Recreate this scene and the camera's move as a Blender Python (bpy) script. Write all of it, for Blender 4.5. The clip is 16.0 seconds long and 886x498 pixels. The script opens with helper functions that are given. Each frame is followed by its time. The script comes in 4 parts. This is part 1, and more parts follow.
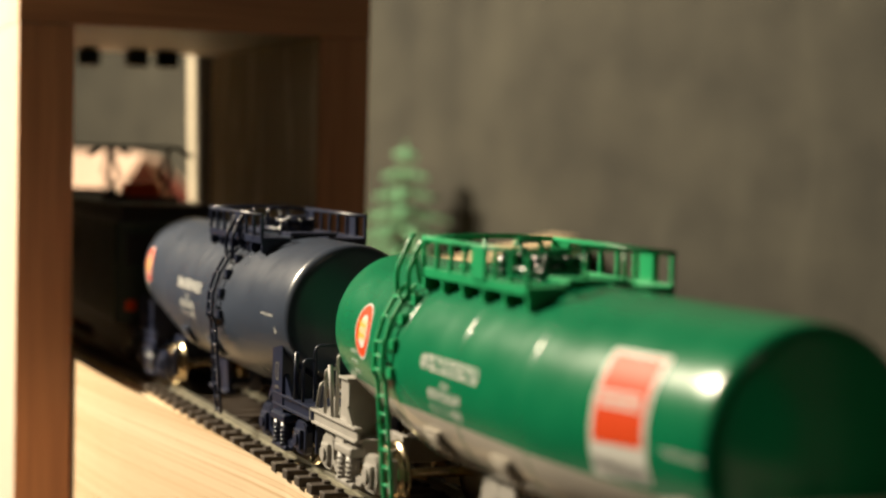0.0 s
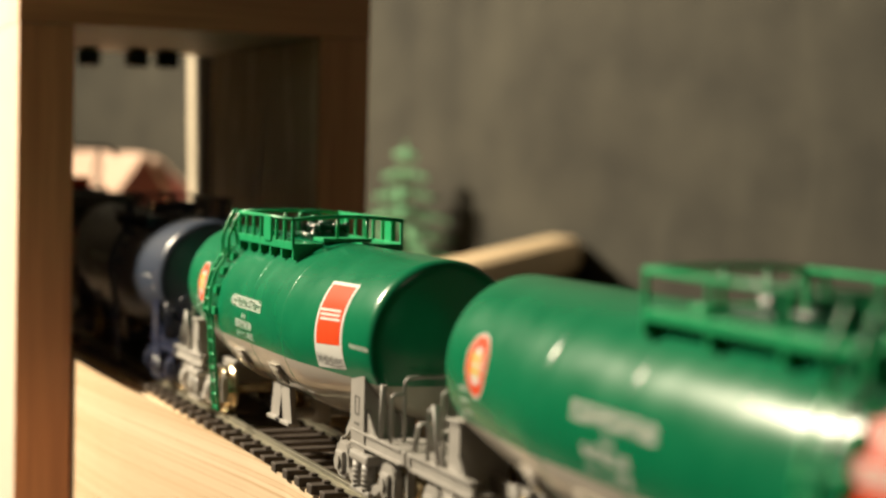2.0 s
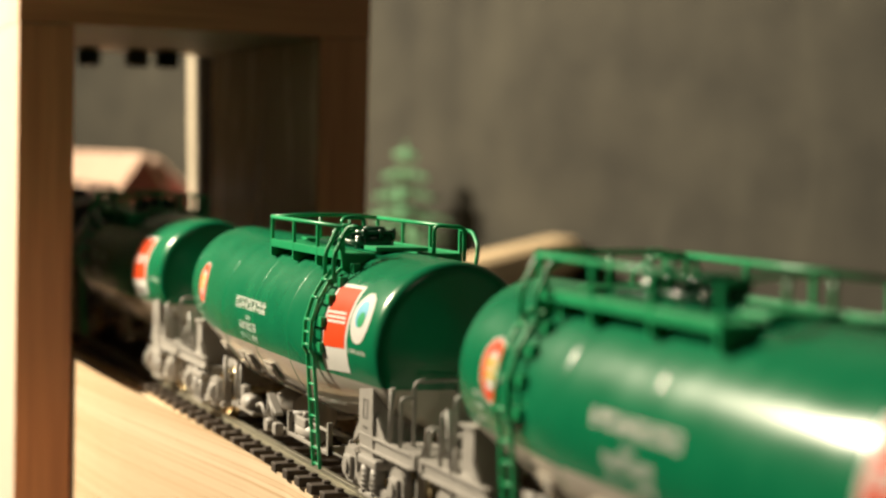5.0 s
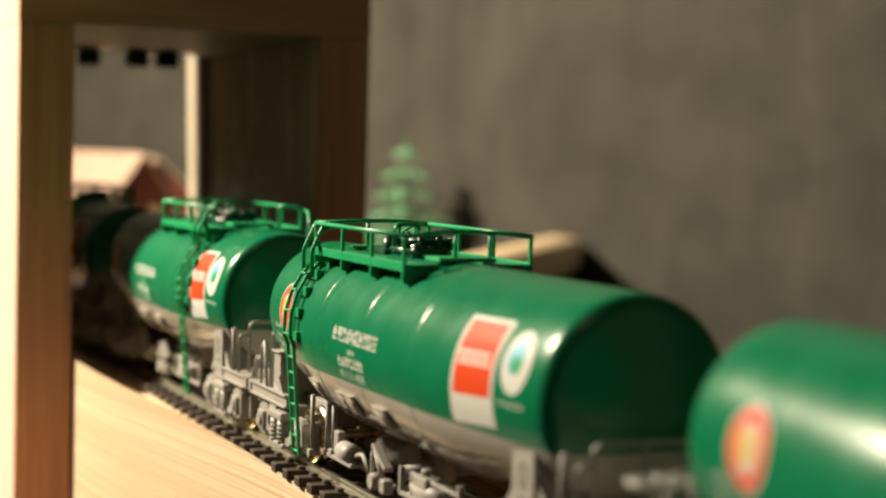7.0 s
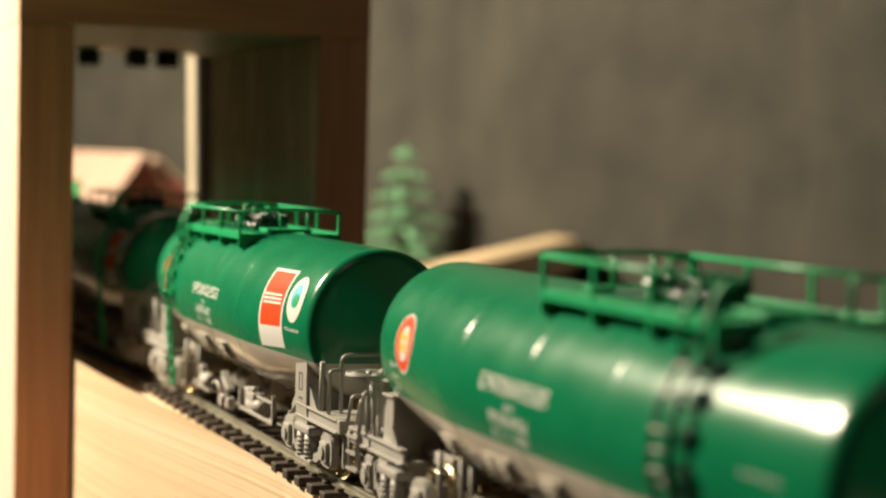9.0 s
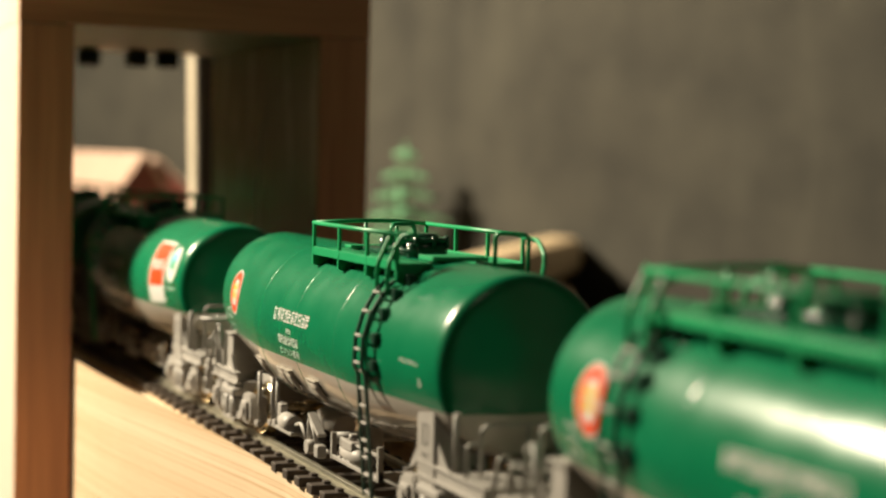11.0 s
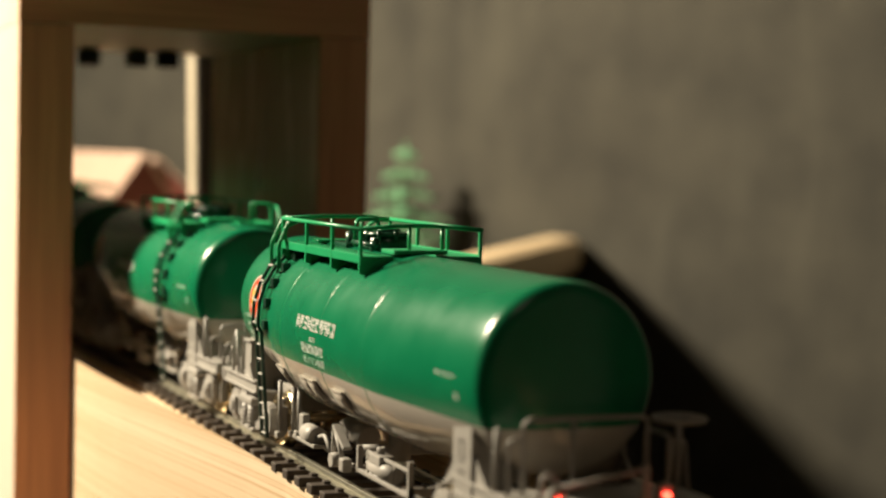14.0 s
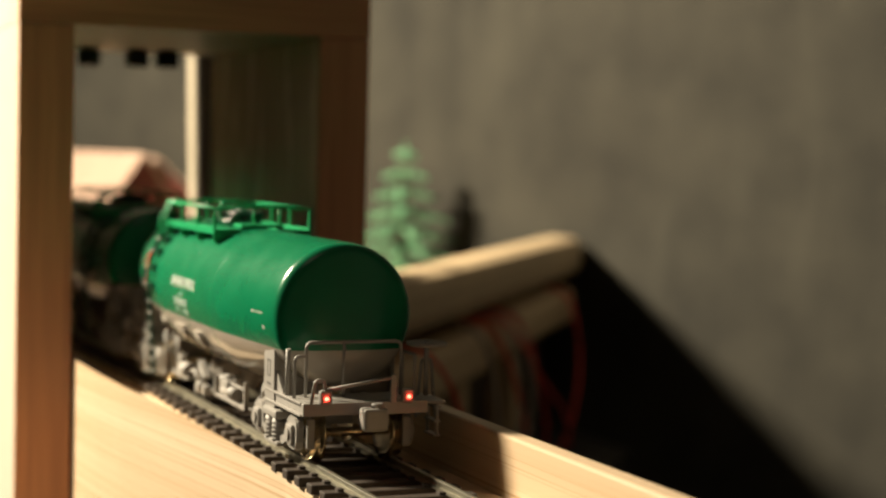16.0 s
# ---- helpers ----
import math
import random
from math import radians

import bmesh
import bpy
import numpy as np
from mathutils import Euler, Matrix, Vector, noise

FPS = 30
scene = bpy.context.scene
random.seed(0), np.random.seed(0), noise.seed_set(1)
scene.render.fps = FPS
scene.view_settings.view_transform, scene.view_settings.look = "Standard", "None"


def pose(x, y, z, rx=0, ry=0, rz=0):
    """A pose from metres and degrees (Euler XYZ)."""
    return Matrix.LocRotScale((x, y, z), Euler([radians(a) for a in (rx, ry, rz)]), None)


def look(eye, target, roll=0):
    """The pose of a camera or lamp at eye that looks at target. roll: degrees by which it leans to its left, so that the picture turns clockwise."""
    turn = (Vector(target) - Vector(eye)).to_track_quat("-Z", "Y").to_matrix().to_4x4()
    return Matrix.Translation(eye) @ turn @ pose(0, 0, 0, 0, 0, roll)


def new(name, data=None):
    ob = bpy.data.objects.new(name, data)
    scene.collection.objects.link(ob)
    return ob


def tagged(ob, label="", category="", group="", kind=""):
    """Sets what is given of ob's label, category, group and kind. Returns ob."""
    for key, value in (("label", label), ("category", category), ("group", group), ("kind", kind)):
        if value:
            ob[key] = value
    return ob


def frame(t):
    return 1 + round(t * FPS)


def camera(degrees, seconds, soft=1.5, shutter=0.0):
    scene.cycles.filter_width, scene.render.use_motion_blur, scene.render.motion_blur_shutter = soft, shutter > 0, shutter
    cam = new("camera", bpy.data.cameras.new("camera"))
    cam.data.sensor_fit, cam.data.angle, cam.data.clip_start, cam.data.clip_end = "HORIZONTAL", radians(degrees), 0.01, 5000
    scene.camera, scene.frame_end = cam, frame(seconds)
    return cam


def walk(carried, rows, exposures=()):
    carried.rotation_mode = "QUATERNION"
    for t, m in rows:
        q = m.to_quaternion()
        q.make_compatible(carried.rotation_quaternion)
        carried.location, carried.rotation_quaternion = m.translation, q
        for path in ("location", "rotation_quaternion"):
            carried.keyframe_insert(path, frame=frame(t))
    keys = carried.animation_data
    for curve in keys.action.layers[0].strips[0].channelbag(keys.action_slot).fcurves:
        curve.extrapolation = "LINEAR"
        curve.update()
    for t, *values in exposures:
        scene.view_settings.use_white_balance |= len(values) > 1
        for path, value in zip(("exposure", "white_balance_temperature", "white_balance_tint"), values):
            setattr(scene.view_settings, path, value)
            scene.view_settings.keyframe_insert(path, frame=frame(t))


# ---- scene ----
cam = camera(29.03, 16.0, soft=2.2)
EYE = Matrix(((0.92527, -0.00256, -0.3793, -0.11534), (-0.37851, 0.05858, -0.92374, 0.0),
              (0.02458, 0.99828, 0.05323, 0.06178), (0, 0, 0, 1)))
walk(cam, [(0.0, EYE), (16.0, EYE)], exposures=[(0.0, 0.0), (16.0, 0.0)])
cam.data.dof.use_dof = True
cam.data.dof.focus_distance = 0.335
cam.data.dof.aperture_fstop = 14.5

# ---- light: a warm desk lamp beside the gate, up on the near side, and an unseen fill for the dim room ----
world = bpy.data.worlds.new("room_glow")
scene.world = world
world.use_nodes = True
world.node_tree.nodes["Background"].inputs[0].default_value = (1.0, 0.8, 0.55, 1)
world.node_tree.nodes["Background"].inputs[1].default_value = 0.12
lamp_data = bpy.data.lights.new("desk_lamp", "AREA")
lamp_data.shape, lamp_data.size = "DISK", 0.14
lamp_data.energy, lamp_data.color = 35.0, (1.0, 0.85, 0.62)
lamp = new("desk_lamp", lamp_data)
lamp.matrix_world = look((-0.52, 0.87, 0.53), (0.12, 0.96, 0.04))
# added fill with no visible source, lifts the gate front and near-facing sides
room_data = bpy.data.lights.new("room_fill", "AREA")
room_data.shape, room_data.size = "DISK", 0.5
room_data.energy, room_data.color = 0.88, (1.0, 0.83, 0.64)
room = new("room_fill", room_data)
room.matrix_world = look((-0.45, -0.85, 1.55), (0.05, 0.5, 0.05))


# ---- materials ----
def material(name, colour, rough=0.5, metal=0.0, vary=0.12, size=200.0, bump=0.0, stretch=(1, 1, 1), dark=None, fine=None, coat=0.0, emit=0.0, shine=0.5):
    """A procedural surface: two scales of noise on colour and roughness, with a fine relief."""
    m = bpy.data.materials.new(name)
    m.use_nodes = True
    n, l = m.node_tree.nodes, m.node_tree.links
    b = n["Principled BSDF"]
    b.inputs["Roughness"].default_value = rough
    b.inputs["Metallic"].default_value = metal
    b.inputs["Coat Weight"].default_value = coat
    b.inputs["Specular IOR Level"].default_value = shine
    co = n.new("ShaderNodeTexCoord")
    mp = n.new("ShaderNodeMapping")
    mp.inputs["Scale"].default_value = stretch
    l.new(co.outputs["Object"], mp.inputs["Vector"])
    big, small = n.new("ShaderNodeTexNoise"), n.new("ShaderNodeTexNoise")
    big.inputs["Scale"].default_value, big.inputs["Detail"].default_value = size * 0.15, 3
    small.inputs["Scale"].default_value, small.inputs["Detail"].default_value = fine or size, 5
    for t in (big, small):
        l.new(mp.outputs["Vector"], t.inputs["Vector"])
    mix = n.new("ShaderNodeMath")
    mix.operation = "ADD"
    l.new(big.outputs["Fac"], mix.inputs[0])
    l.new(small.outputs["Fac"], mix.inputs[1])
    ramp = n.new("ShaderNodeMapRange")
    ramp.inputs["From Min"].default_value, ramp.inputs["From Max"].default_value = 0.65, 1.35
    l.new(mix.outputs[0], ramp.inputs["Value"])
    c = n.new("ShaderNodeMix")
    c.data_type = "RGBA"
    low = dark or tuple(v * (1 - vary) for v in colour)
    high = tuple(min(1, v * (1 + vary)) for v in colour) if not dark else colour
    c.inputs["A"].default_value, c.inputs["B"].default_value = (*low, 1), (*high, 1)
    l.new(ramp.outputs[0], c.inputs["Factor"])
    l.new(c.outputs["Result"], b.inputs["Base Color"])
    r = n.new("ShaderNodeMapRange")
    r.inputs["To Min"].default_value, r.inputs["To Max"].default_value = max(0.02, rough - 0.07), min(1, rough + 0.07)
    l.new(small.outputs["Fac"], r.inputs["Value"])
    l.new(r.outputs[0], b.inputs["Roughness"])
    if bump:
        bp = n.new("ShaderNodeBump")
        bp.inputs["Strength"].default_value, bp.inputs["Distance"].default_value = bump, 0.0004
        l.new(small.outputs["Fac"], bp.inputs["Height"])
        l.new(bp.outputs["Normal"], b.inputs["Normal"])
    if emit:
        b.inputs["Emission Color"].default_value = (*colour, 1)
        b.inputs["Emission Strength"].default_value = emit
    return m


GREEN = material("green_paint", (0.004, 0.170, 0.073), 0.23, vary=0.1, size=150, bump=0.01)
HATCH = material("dark_green_gloss", (0.01, 0.065, 0.036), 0.25, vary=0.15, size=300)
GREEN_DARK = material("green_plastic", (0.007, 0.32, 0.118), 0.38, vary=0.1, size=300)
BLUE = material("slate_blue_paint", (0.040, 0.052, 0.080), 0.3, vary=0.1, size=150, bump=0.03)
BLUE_DARK = material("navy_plastic", (0.012, 0.017, 0.042), 0.35, vary=0.1, size=300)
GREY = material("grey_plastic", (0.33, 0.315, 0.29), 0.5, vary=0.1, size=400, bump=0.05)
GREY_TANK = material("grey_paint", (0.45, 0.415, 0.36), 0.14, vary=0.06, size=150, bump=0.02)
BLACK = material("black_plastic", (0.012, 0.012, 0.013), 0.45, vary=0.2, size=300)
NICKEL = material("nickel_silver", (0.40, 0.385, 0.31), 0.33, 0.8, vary=0.12, size=300, stretch=(1, 0.15, 1))
BRASS = material("bronze_chrome", (0.56, 0.47, 0.31), 0.24, 1.0, vary=0.08, size=300)
SLEEPER = material("brown_sleeper_plastic", (0.045, 0.034, 0.026), 0.6, vary=0.25, size=500, bump=0.2)
WHITE = material("white_print", (0.63, 0.63, 0.60), 0.4, vary=0.03, size=300, shine=0.2)
RED = material("red_print", (0.68, 0.068, 0.016), 0.4, vary=0.06, size=300, shine=0.15)
YELLOW = material("yellow_print", (0.66, 0.43, 0.025), 0.4, vary=0.05, size=300)
LIGHT_BLUE = material("blue_print", (0.10, 0.42, 0.62), 0.4, vary=0.05, size=300)
RED_LAMP = material("red_tail_light", (1.0, 0.045, 0.025), 0.3, emit=24.0)


def pine_material(across=0.1):
    """Pale pine: long grain lines along y, darker rings, soft stains."""
    m = material("pine_board", (0.75, 0.60, 0.42), 0.5, size=300, stretch=(across, 0.004, 1), dark=(0.63, 0.46, 0.285), bump=0.1)
    n, l = m.node_tree.nodes, m.node_tree.links
    b = n["Principled BSDF"]
    base = b.inputs["Base Color"].links[0].from_socket
    co, mp, tex = n.new("ShaderNodeTexCoord"), n.new("ShaderNodeMapping"), n.new("ShaderNodeTexNoise")
    mp.inputs["Scale"].default_value = (across, 0.0011, 1)
    tex.inputs["Scale"].default_value, tex.inputs["Detail"].default_value, tex.inputs["Distortion"].default_value = 2300, 1.5, 0.0
    l.new(co.outputs["Object"], mp.inputs["Vector"])
    l.new(mp.outputs["Vector"], tex.inputs["Vector"])
    r = n.new("ShaderNodeMapRange")
    r.inputs["From Min"].default_value, r.inputs["From Max"].default_value, r.inputs["To Max"].default_value = 0.50, 0.60, 0.75
    l.new(tex.outputs["Fac"], r.inputs["Value"])
    c = n.new("ShaderNodeMix")
    c.data_type = "RGBA"
    c.inputs["B"].default_value = (0.50, 0.305, 0.145, 1)
    l.new(r.outputs[0], c.inputs["Factor"])
    l.new(base, c.inputs["A"])
    l.new(c.outputs["Result"], b.inputs["Base Color"])
    return m


PINE_SKEW, PINE_SIDE = pine_material(0.0), pine_material(0.03)
BROWN = material("brown_wood_foil", (0.84, 0.41, 0.21), 0.4, size=700, stretch=(1, 1, 0.03), dark=(0.54, 0.235, 0.115), bump=0.08)
BROWN_FLAT = material("brown_wood_foil_level", (0.84, 0.41, 0.21), 0.4, size=700, stretch=(0.03, 1, 1), dark=(0.54, 0.235, 0.115), bump=0.08)
PALE = material("cream_laminate", (0.60, 0.54, 0.44), 0.45, vary=0.05, size=200, bump=0.05)
CEILING_PANEL = material("tan_laminate", (0.62, 0.53, 0.40), 0.5, vary=0.1, size=150)
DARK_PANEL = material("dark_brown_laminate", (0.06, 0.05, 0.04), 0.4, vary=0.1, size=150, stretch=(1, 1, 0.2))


def wall_material():
    """Rough olive-grey wall: fine weave, blotches, and pale upright smears."""
    m = material("grey_wall_cloth", (0.040, 0.0372, 0.0272), 0.95, size=150, dark=(0.010, 0.0095, 0.007), bump=0.8, fine=400)
    n, l = m.node_tree.nodes, m.node_tree.links
    b = n["Principled BSDF"]
    base = b.inputs["Base Color"].links[0].from_socket
    co, mp, tex = n.new("ShaderNodeTexCoord"), n.new("ShaderNodeMapping"), n.new("ShaderNodeTexNoise")
    mp.inputs["Scale"].default_value = (1, 1, 0.28)
    tex.inputs["Scale"].default_value, tex.inputs["Detail"].default_value, tex.inputs["Distortion"].default_value = 17, 4, 0.8
    l.new(co.outputs["Object"], mp.inputs["Vector"])
    l.new(mp.outputs["Vector"], tex.inputs["Vector"])
    r = n.new("ShaderNodeMapRange")
    r.inputs["From Min"].default_value, r.inputs["From Max"].default_value, r.inputs["To Max"].default_value = 0.57, 0.75, 0.4
    l.new(tex.outputs["Fac"], r.inputs["Value"])
    c = n.new("ShaderNodeMix")
    c.data_type = "RGBA"
    c.inputs["B"].default_value = (0.054, 0.051, 0.038, 1)
    l.new(r.outputs[0], c.inputs["Factor"])
    l.new(base, c.inputs["A"])
    l.new(c.outputs["Result"], b.inputs["Base Color"])
    return m


WALL = wall_material()
PLASTER = material("cream_plaster", (0.55, 0.49, 0.40), 0.9, vary=0.06, size=40, bump=0.2)
AGED_CREAM = material("aged_cream_paint", (0.38, 0.33, 0.25), 0.5, vary=0.08, size=150, bump=0.05)
PANEL_INSIDE = material("dark_olive_laminate", (0.60, 0.49, 0.345), 0.26, vary=0.1, size=120, stretch=(1, 1, 0.15))
TABLE = material("dark_table", (0.03, 0.025, 0.021), 0.6, vary=0.2, size=100, bump=0.1)
ROOF = material("pink_roof", (0.27, 0.185, 0.14), 0.7, vary=0.12, size=300, bump=0.2)
HOUSE_RED = material("dark_red_plank", (0.10, 0.02, 0.014), 0.6, vary=0.2, size=300, bump=0.2)
LEAF = material("light_green_foliage", (0.16, 0.33, 0.19), 0.8, size=500, dark=(0.02, 0.11, 0.045), bump=0.6)
BARK = material("brown_bark", (0.08, 0.05, 0.03), 0.8, vary=0.3, size=400, bump=0.4)
BEIGE = material("beige_wood", (0.62, 0.475, 0.295), 0.55, vary=0.12, size=200, stretch=(1, 0.2, 1), bump=0.1)
WIRE_RED = material("red_wire", (0.75, 0.07, 0.05), 0.45, vary=0.1, size=300)
WIRE_GREY = material("grey_wire", (0.34, 0.30, 0.25), 0.45, vary=0.1, size=300)
LOCO = material("dark_loco_green", (0.02, 0.03, 0.022), 0.4, vary=0.2, size=150)

# ---- mesh helpers; shapes are given in millimetres ----
MM = 0.001


def part(name, bm, mat, parent=None, label=""):
    """Links a bmesh given in millimetres as one mesh object."""
    bmesh.ops.transform(bm, matrix=Matrix.Scale(MM, 4), verts=bm.verts)
    me = bpy.data.meshes.new(name)
    bm.to_mesh(me)
    bm.free()
    me.materials.append(mat)
    ob = new(name, me)
    if parent is not None:
        ob.parent = parent
    if label:
        ob["label"] = label
    return ob


def thing(name, m, label, category, group="", kind=""):
    ob = new(name)
    ob.empty_display_size = 0.01
    ob.matrix_world = m
    return tagged(ob, label, category, group, kind)


def box(bm, x0, x1, y0, y1, z0, z1, bevel=0.0, turn=None):
    r = bmesh.ops.create_cube(bm, size=1.0)
    m = Matrix.Translation(((x0 + x1) / 2, (y0 + y1) / 2, (z0 + z1) / 2)) @ (turn or Matrix()) @ Matrix.Diagonal((x1 - x0, y1 - y0, z1 - z0, 1))
    bmesh.ops.transform(bm, matrix=m, verts=r["verts"])
    if bevel:
        edges = list({e for v in r["verts"] for e in v.link_edges})
        bmesh.ops.bevel(bm, geom=edges, offset=bevel, segments=2, profile=0.5, affect="EDGES")
    return bm


def rod(bm, a, b, r, seg=10, r2=None):
    a, b = Vector(a), Vector(b)
    d = b - a
    c = bmesh.ops.create_cone(bm, cap_ends=True, segments=seg, radius1=r, radius2=r if r2 is None else r2, depth=d.length)
    bmesh.ops.transform(bm, matrix=Matrix.Translation((a + b) / 2) @ d.to_track_quat("Z", "Y").to_matrix().to_4x4(), verts=c["verts"])
    for v in c["verts"]:
        for f in v.link_faces:
            f.smooth = len(f.verts) == 4
    return bm


def tube(bm, pts, r, seg=7, closed=False):
    """A round wire through the points, with rounded corners from short chords."""
    pts = [Vector(p) for p in pts]
    n = len(pts)
    rings = []
    for i, p in enumerate(pts):
        d = (pts[(i + 1) % n] - pts[i - 1]) if closed or 0 < i < n - 1 else (pts[1] - pts[0] if i == 0 else pts[-1] - pts[-2])
        d.normalize()
        side = d.cross(Vector((0.31, 0.2, 0.93)))
        if side.length < 0.05:
            side = d.cross(Vector((1, 0, 0)))
        side.normalize()
        up = side.cross(d)
        rings.append([bm.verts.new(p + r * (math.cos(k * 2 * math.pi / seg) * side + math.sin(k * 2 * math.pi / seg) * up)) for k in range(seg)])
    for i in range(n if closed else n - 1):
        a, b = rings[i], rings[(i + 1) % n]
        for k in range(seg):
            f = bm.faces.new((a[k], a[(k + 1) % seg], b[(k + 1) % seg], b[k]))
            f.smooth = True
    if not closed:
        bm.faces.new(rings[0][::-1])
        bm.faces.new(rings[-1])
    return bm


def bent(pts, r=1.2, steps=3):
    """The points of a path with its corners rounded."""
    pts = [Vector(p) for p in pts]
    out = [pts[0]]
    for a, b, c in zip(pts, pts[1:], pts[2:]):
        k = min(r, (a - b).length / 2, (c - b).length / 2)
        p, q = b + (a - b).normalized() * k, b + (c - b).normalized() * k
        for i in range(steps + 1):
            t = i / steps
            out.append((1 - t) ** 2 * p + 2 * t * (1 - t) * b + t * t * q)
    return out + [pts[-1]]


def prism(bm, outline, z0, z1):
    """A plate of the given plan outline (x, y) between two heights."""
    low = [bm.verts.new((x, y, z0)) for x, y in outline]
    high = [bm.verts.new((x, y, z1)) for x, y in outline]
    n = len(outline)
    bm.faces.new(low[::-1])
    bm.faces.new(high)
    for i in range(n):
        bm.faces.new((low[i], low[(i + 1) % n], high[(i + 1) % n], high[i]))
    bmesh.ops.recalc_face_normals(bm, faces=bm.faces)
    return bm


def extrude_x(bm, outline, x0, x1):
    """A plate of the given side outline (y, z) between two x."""
    a = [bm.verts.new((x0, y, z)) for y, z in outline]
    b = [bm.verts.new((x1, y, z)) for y, z in outline]
    n = len(outline)
    bm.faces.new(a)
    bm.faces.new(b[::-1])
    for i in range(n):
        bm.faces.new((a[i], b[i], b[(i + 1) % n], a[(i + 1) % n]))
    bmesh.ops.recalc_face_normals(bm, faces=bm.faces)
    return bm


def B():
    return bmesh.new()


def at(x, y, z, rx=0, ry=0, rz=0):
    return pose(x * MM, y * MM, z * MM, rx, ry, rz)


# ---- the room ----
def structure(name, x0, x1, y0, y1, z0, z1, mat, label):
    return tagged(part(name, box(B(), x0, x1, y0, y1, z0, z1), mat), label, "wall" if "wall" in name else name, kind="structure")


WALL_X = 850
# the wall behind the layout stands a little askew to the track
WALL_TURN, WALL_FOOT = 20.0, (341, 888)
east = tagged(part("wall_east", box(B(), 0, 60, -2300, 1650, -750, 1700), WALL), "rough olive-grey wall with faint smears behind the layout", "wall", kind="structure")
east.matrix_world = at(WALL_FOOT[0], WALL_FOOT[1], 0, 0, 0, WALL_TURN)
structure("wall_north", -1900, WALL_X, 2400, 2460, -750, 1700, WALL, "rough olive-grey wall at the far end")
# walls never in view, made pale to bounce fill light onto the layout
structure("wall_west", -1960, -1900, -1600, 2400, -750, 1700, PLASTER, "plain cream wall across the room")
structure("wall_south", -1900, WALL_X, -1660, -1600, -750, 1700, PLASTER, "plain cream wall at the near end")
structure("floor", -1900, WALL_X, -1600, 2400, -810, -750, TABLE, "dark brown floor of the room")
structure("ceiling", -1900, WALL_X, -1600, 2400, 1700, 1760, PALE, "cream ceiling of the room")

# ---- the table that carries the layout ----
table = thing("layout_table", at(0, 0, -90), "dark layout table under the plank and the gate", "table")
part("tabletop", prism(B(), [(-110, -500), (130, -500), (130, 560), (318, 790), (318, 888), (250, 1100), (60, 1600), (-110, 1600)], -22, 0), TABLE, table)
for x, y in ((-90, -470), (-90, 1560), (110, -470), (30, 1560)):
    part("leg", box(B(), x - 18, x + 18, y - 18, y + 18, -660, -22, 1.5), TABLE, table)

# ---- the plank and the track on it ----
RAIL_TOP, SLEEPER_TOP, PLANK_TOP = 0.0, -1.7, -3.6
plank = tagged(part("track_plank", prism(B(), [(-12.4, -300), (-12.4, 1560), (21.2, 1560), (21.2, -300)], -90, PLANK_TOP), PINE_SKEW),
               "long light pine plank on edge carrying the model track", "plank")
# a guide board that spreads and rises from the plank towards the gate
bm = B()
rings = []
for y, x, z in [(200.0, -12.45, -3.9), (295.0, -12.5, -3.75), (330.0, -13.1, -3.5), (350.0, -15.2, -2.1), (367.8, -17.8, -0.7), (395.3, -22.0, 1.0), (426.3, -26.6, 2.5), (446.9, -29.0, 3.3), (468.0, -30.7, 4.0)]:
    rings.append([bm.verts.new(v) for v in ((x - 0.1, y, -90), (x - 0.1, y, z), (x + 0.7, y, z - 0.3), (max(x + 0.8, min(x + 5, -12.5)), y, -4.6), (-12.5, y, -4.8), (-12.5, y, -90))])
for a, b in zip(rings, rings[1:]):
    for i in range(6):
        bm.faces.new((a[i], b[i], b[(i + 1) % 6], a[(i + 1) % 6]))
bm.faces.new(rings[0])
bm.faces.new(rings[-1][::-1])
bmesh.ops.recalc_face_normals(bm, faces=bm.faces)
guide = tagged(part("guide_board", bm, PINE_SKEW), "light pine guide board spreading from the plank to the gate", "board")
side_plank = tagged(part("side_plank", box(B(), 21.8, 26.2, -300, 484, -90, 8.4, 0.6), PINE_SIDE), "upright light pine board beside the track with a worn edge", "plank")

track = thing("model_track", at(0, 0, 0), "model railway track with nickel rails and dark brown sleepers", "railway track")
for x in (-8.75, 8.75):
    bm = B()
    extrude = [(-1.15, SLEEPER_TOP), (1.15, SLEEPER_TOP), (1.15, SLEEPER_TOP + 0.25), (0.28, SLEEPER_TOP + 0.5), (0.28, -0.65), (0.5, -0.5), (0.5, -0.08), (0.4, 0), (-0.4, 0), (-0.5, -0.08), (-0.5, -0.5), (-0.28, -0.65), (-0.28, SLEEPER_TOP + 0.5), (-1.15, SLEEPER_TOP + 0.25)]
    a = [bm.verts.new((x + u, -300, z)) for u, z in extrude]
    b = [bm.verts.new((x + u, 1555, z)) for u, z in extrude]
    bm.faces.new(a)
    bm.faces.new(b[::-1])
    for i in range(len(a)):
        bm.faces.new((a[i], b[i], b[(i + 1) % len(a)], a[(i + 1) % len(a)]))
    bmesh.ops.recalc_face_normals(bm, faces=bm.faces)
    part("rail", bm, NICKEL, track)
bm = box(B(), -14, 14, -1.6, 1.6, PLANK_TOP, SLEEPER_TOP, 0.2)
for x in (-8.75, 8.75):
    for s in (-1, 1):
        box(bm, x + s * 1.7 - 0.7, x + s * 1.7 + 0.7, -0.9, 0.9, SLEEPER_TOP - 0.1, SLEEPER_TOP + 0.55, 0.12)
first = part("sleeper", bm, SLEEPER, track)
first.location.y = -0.296
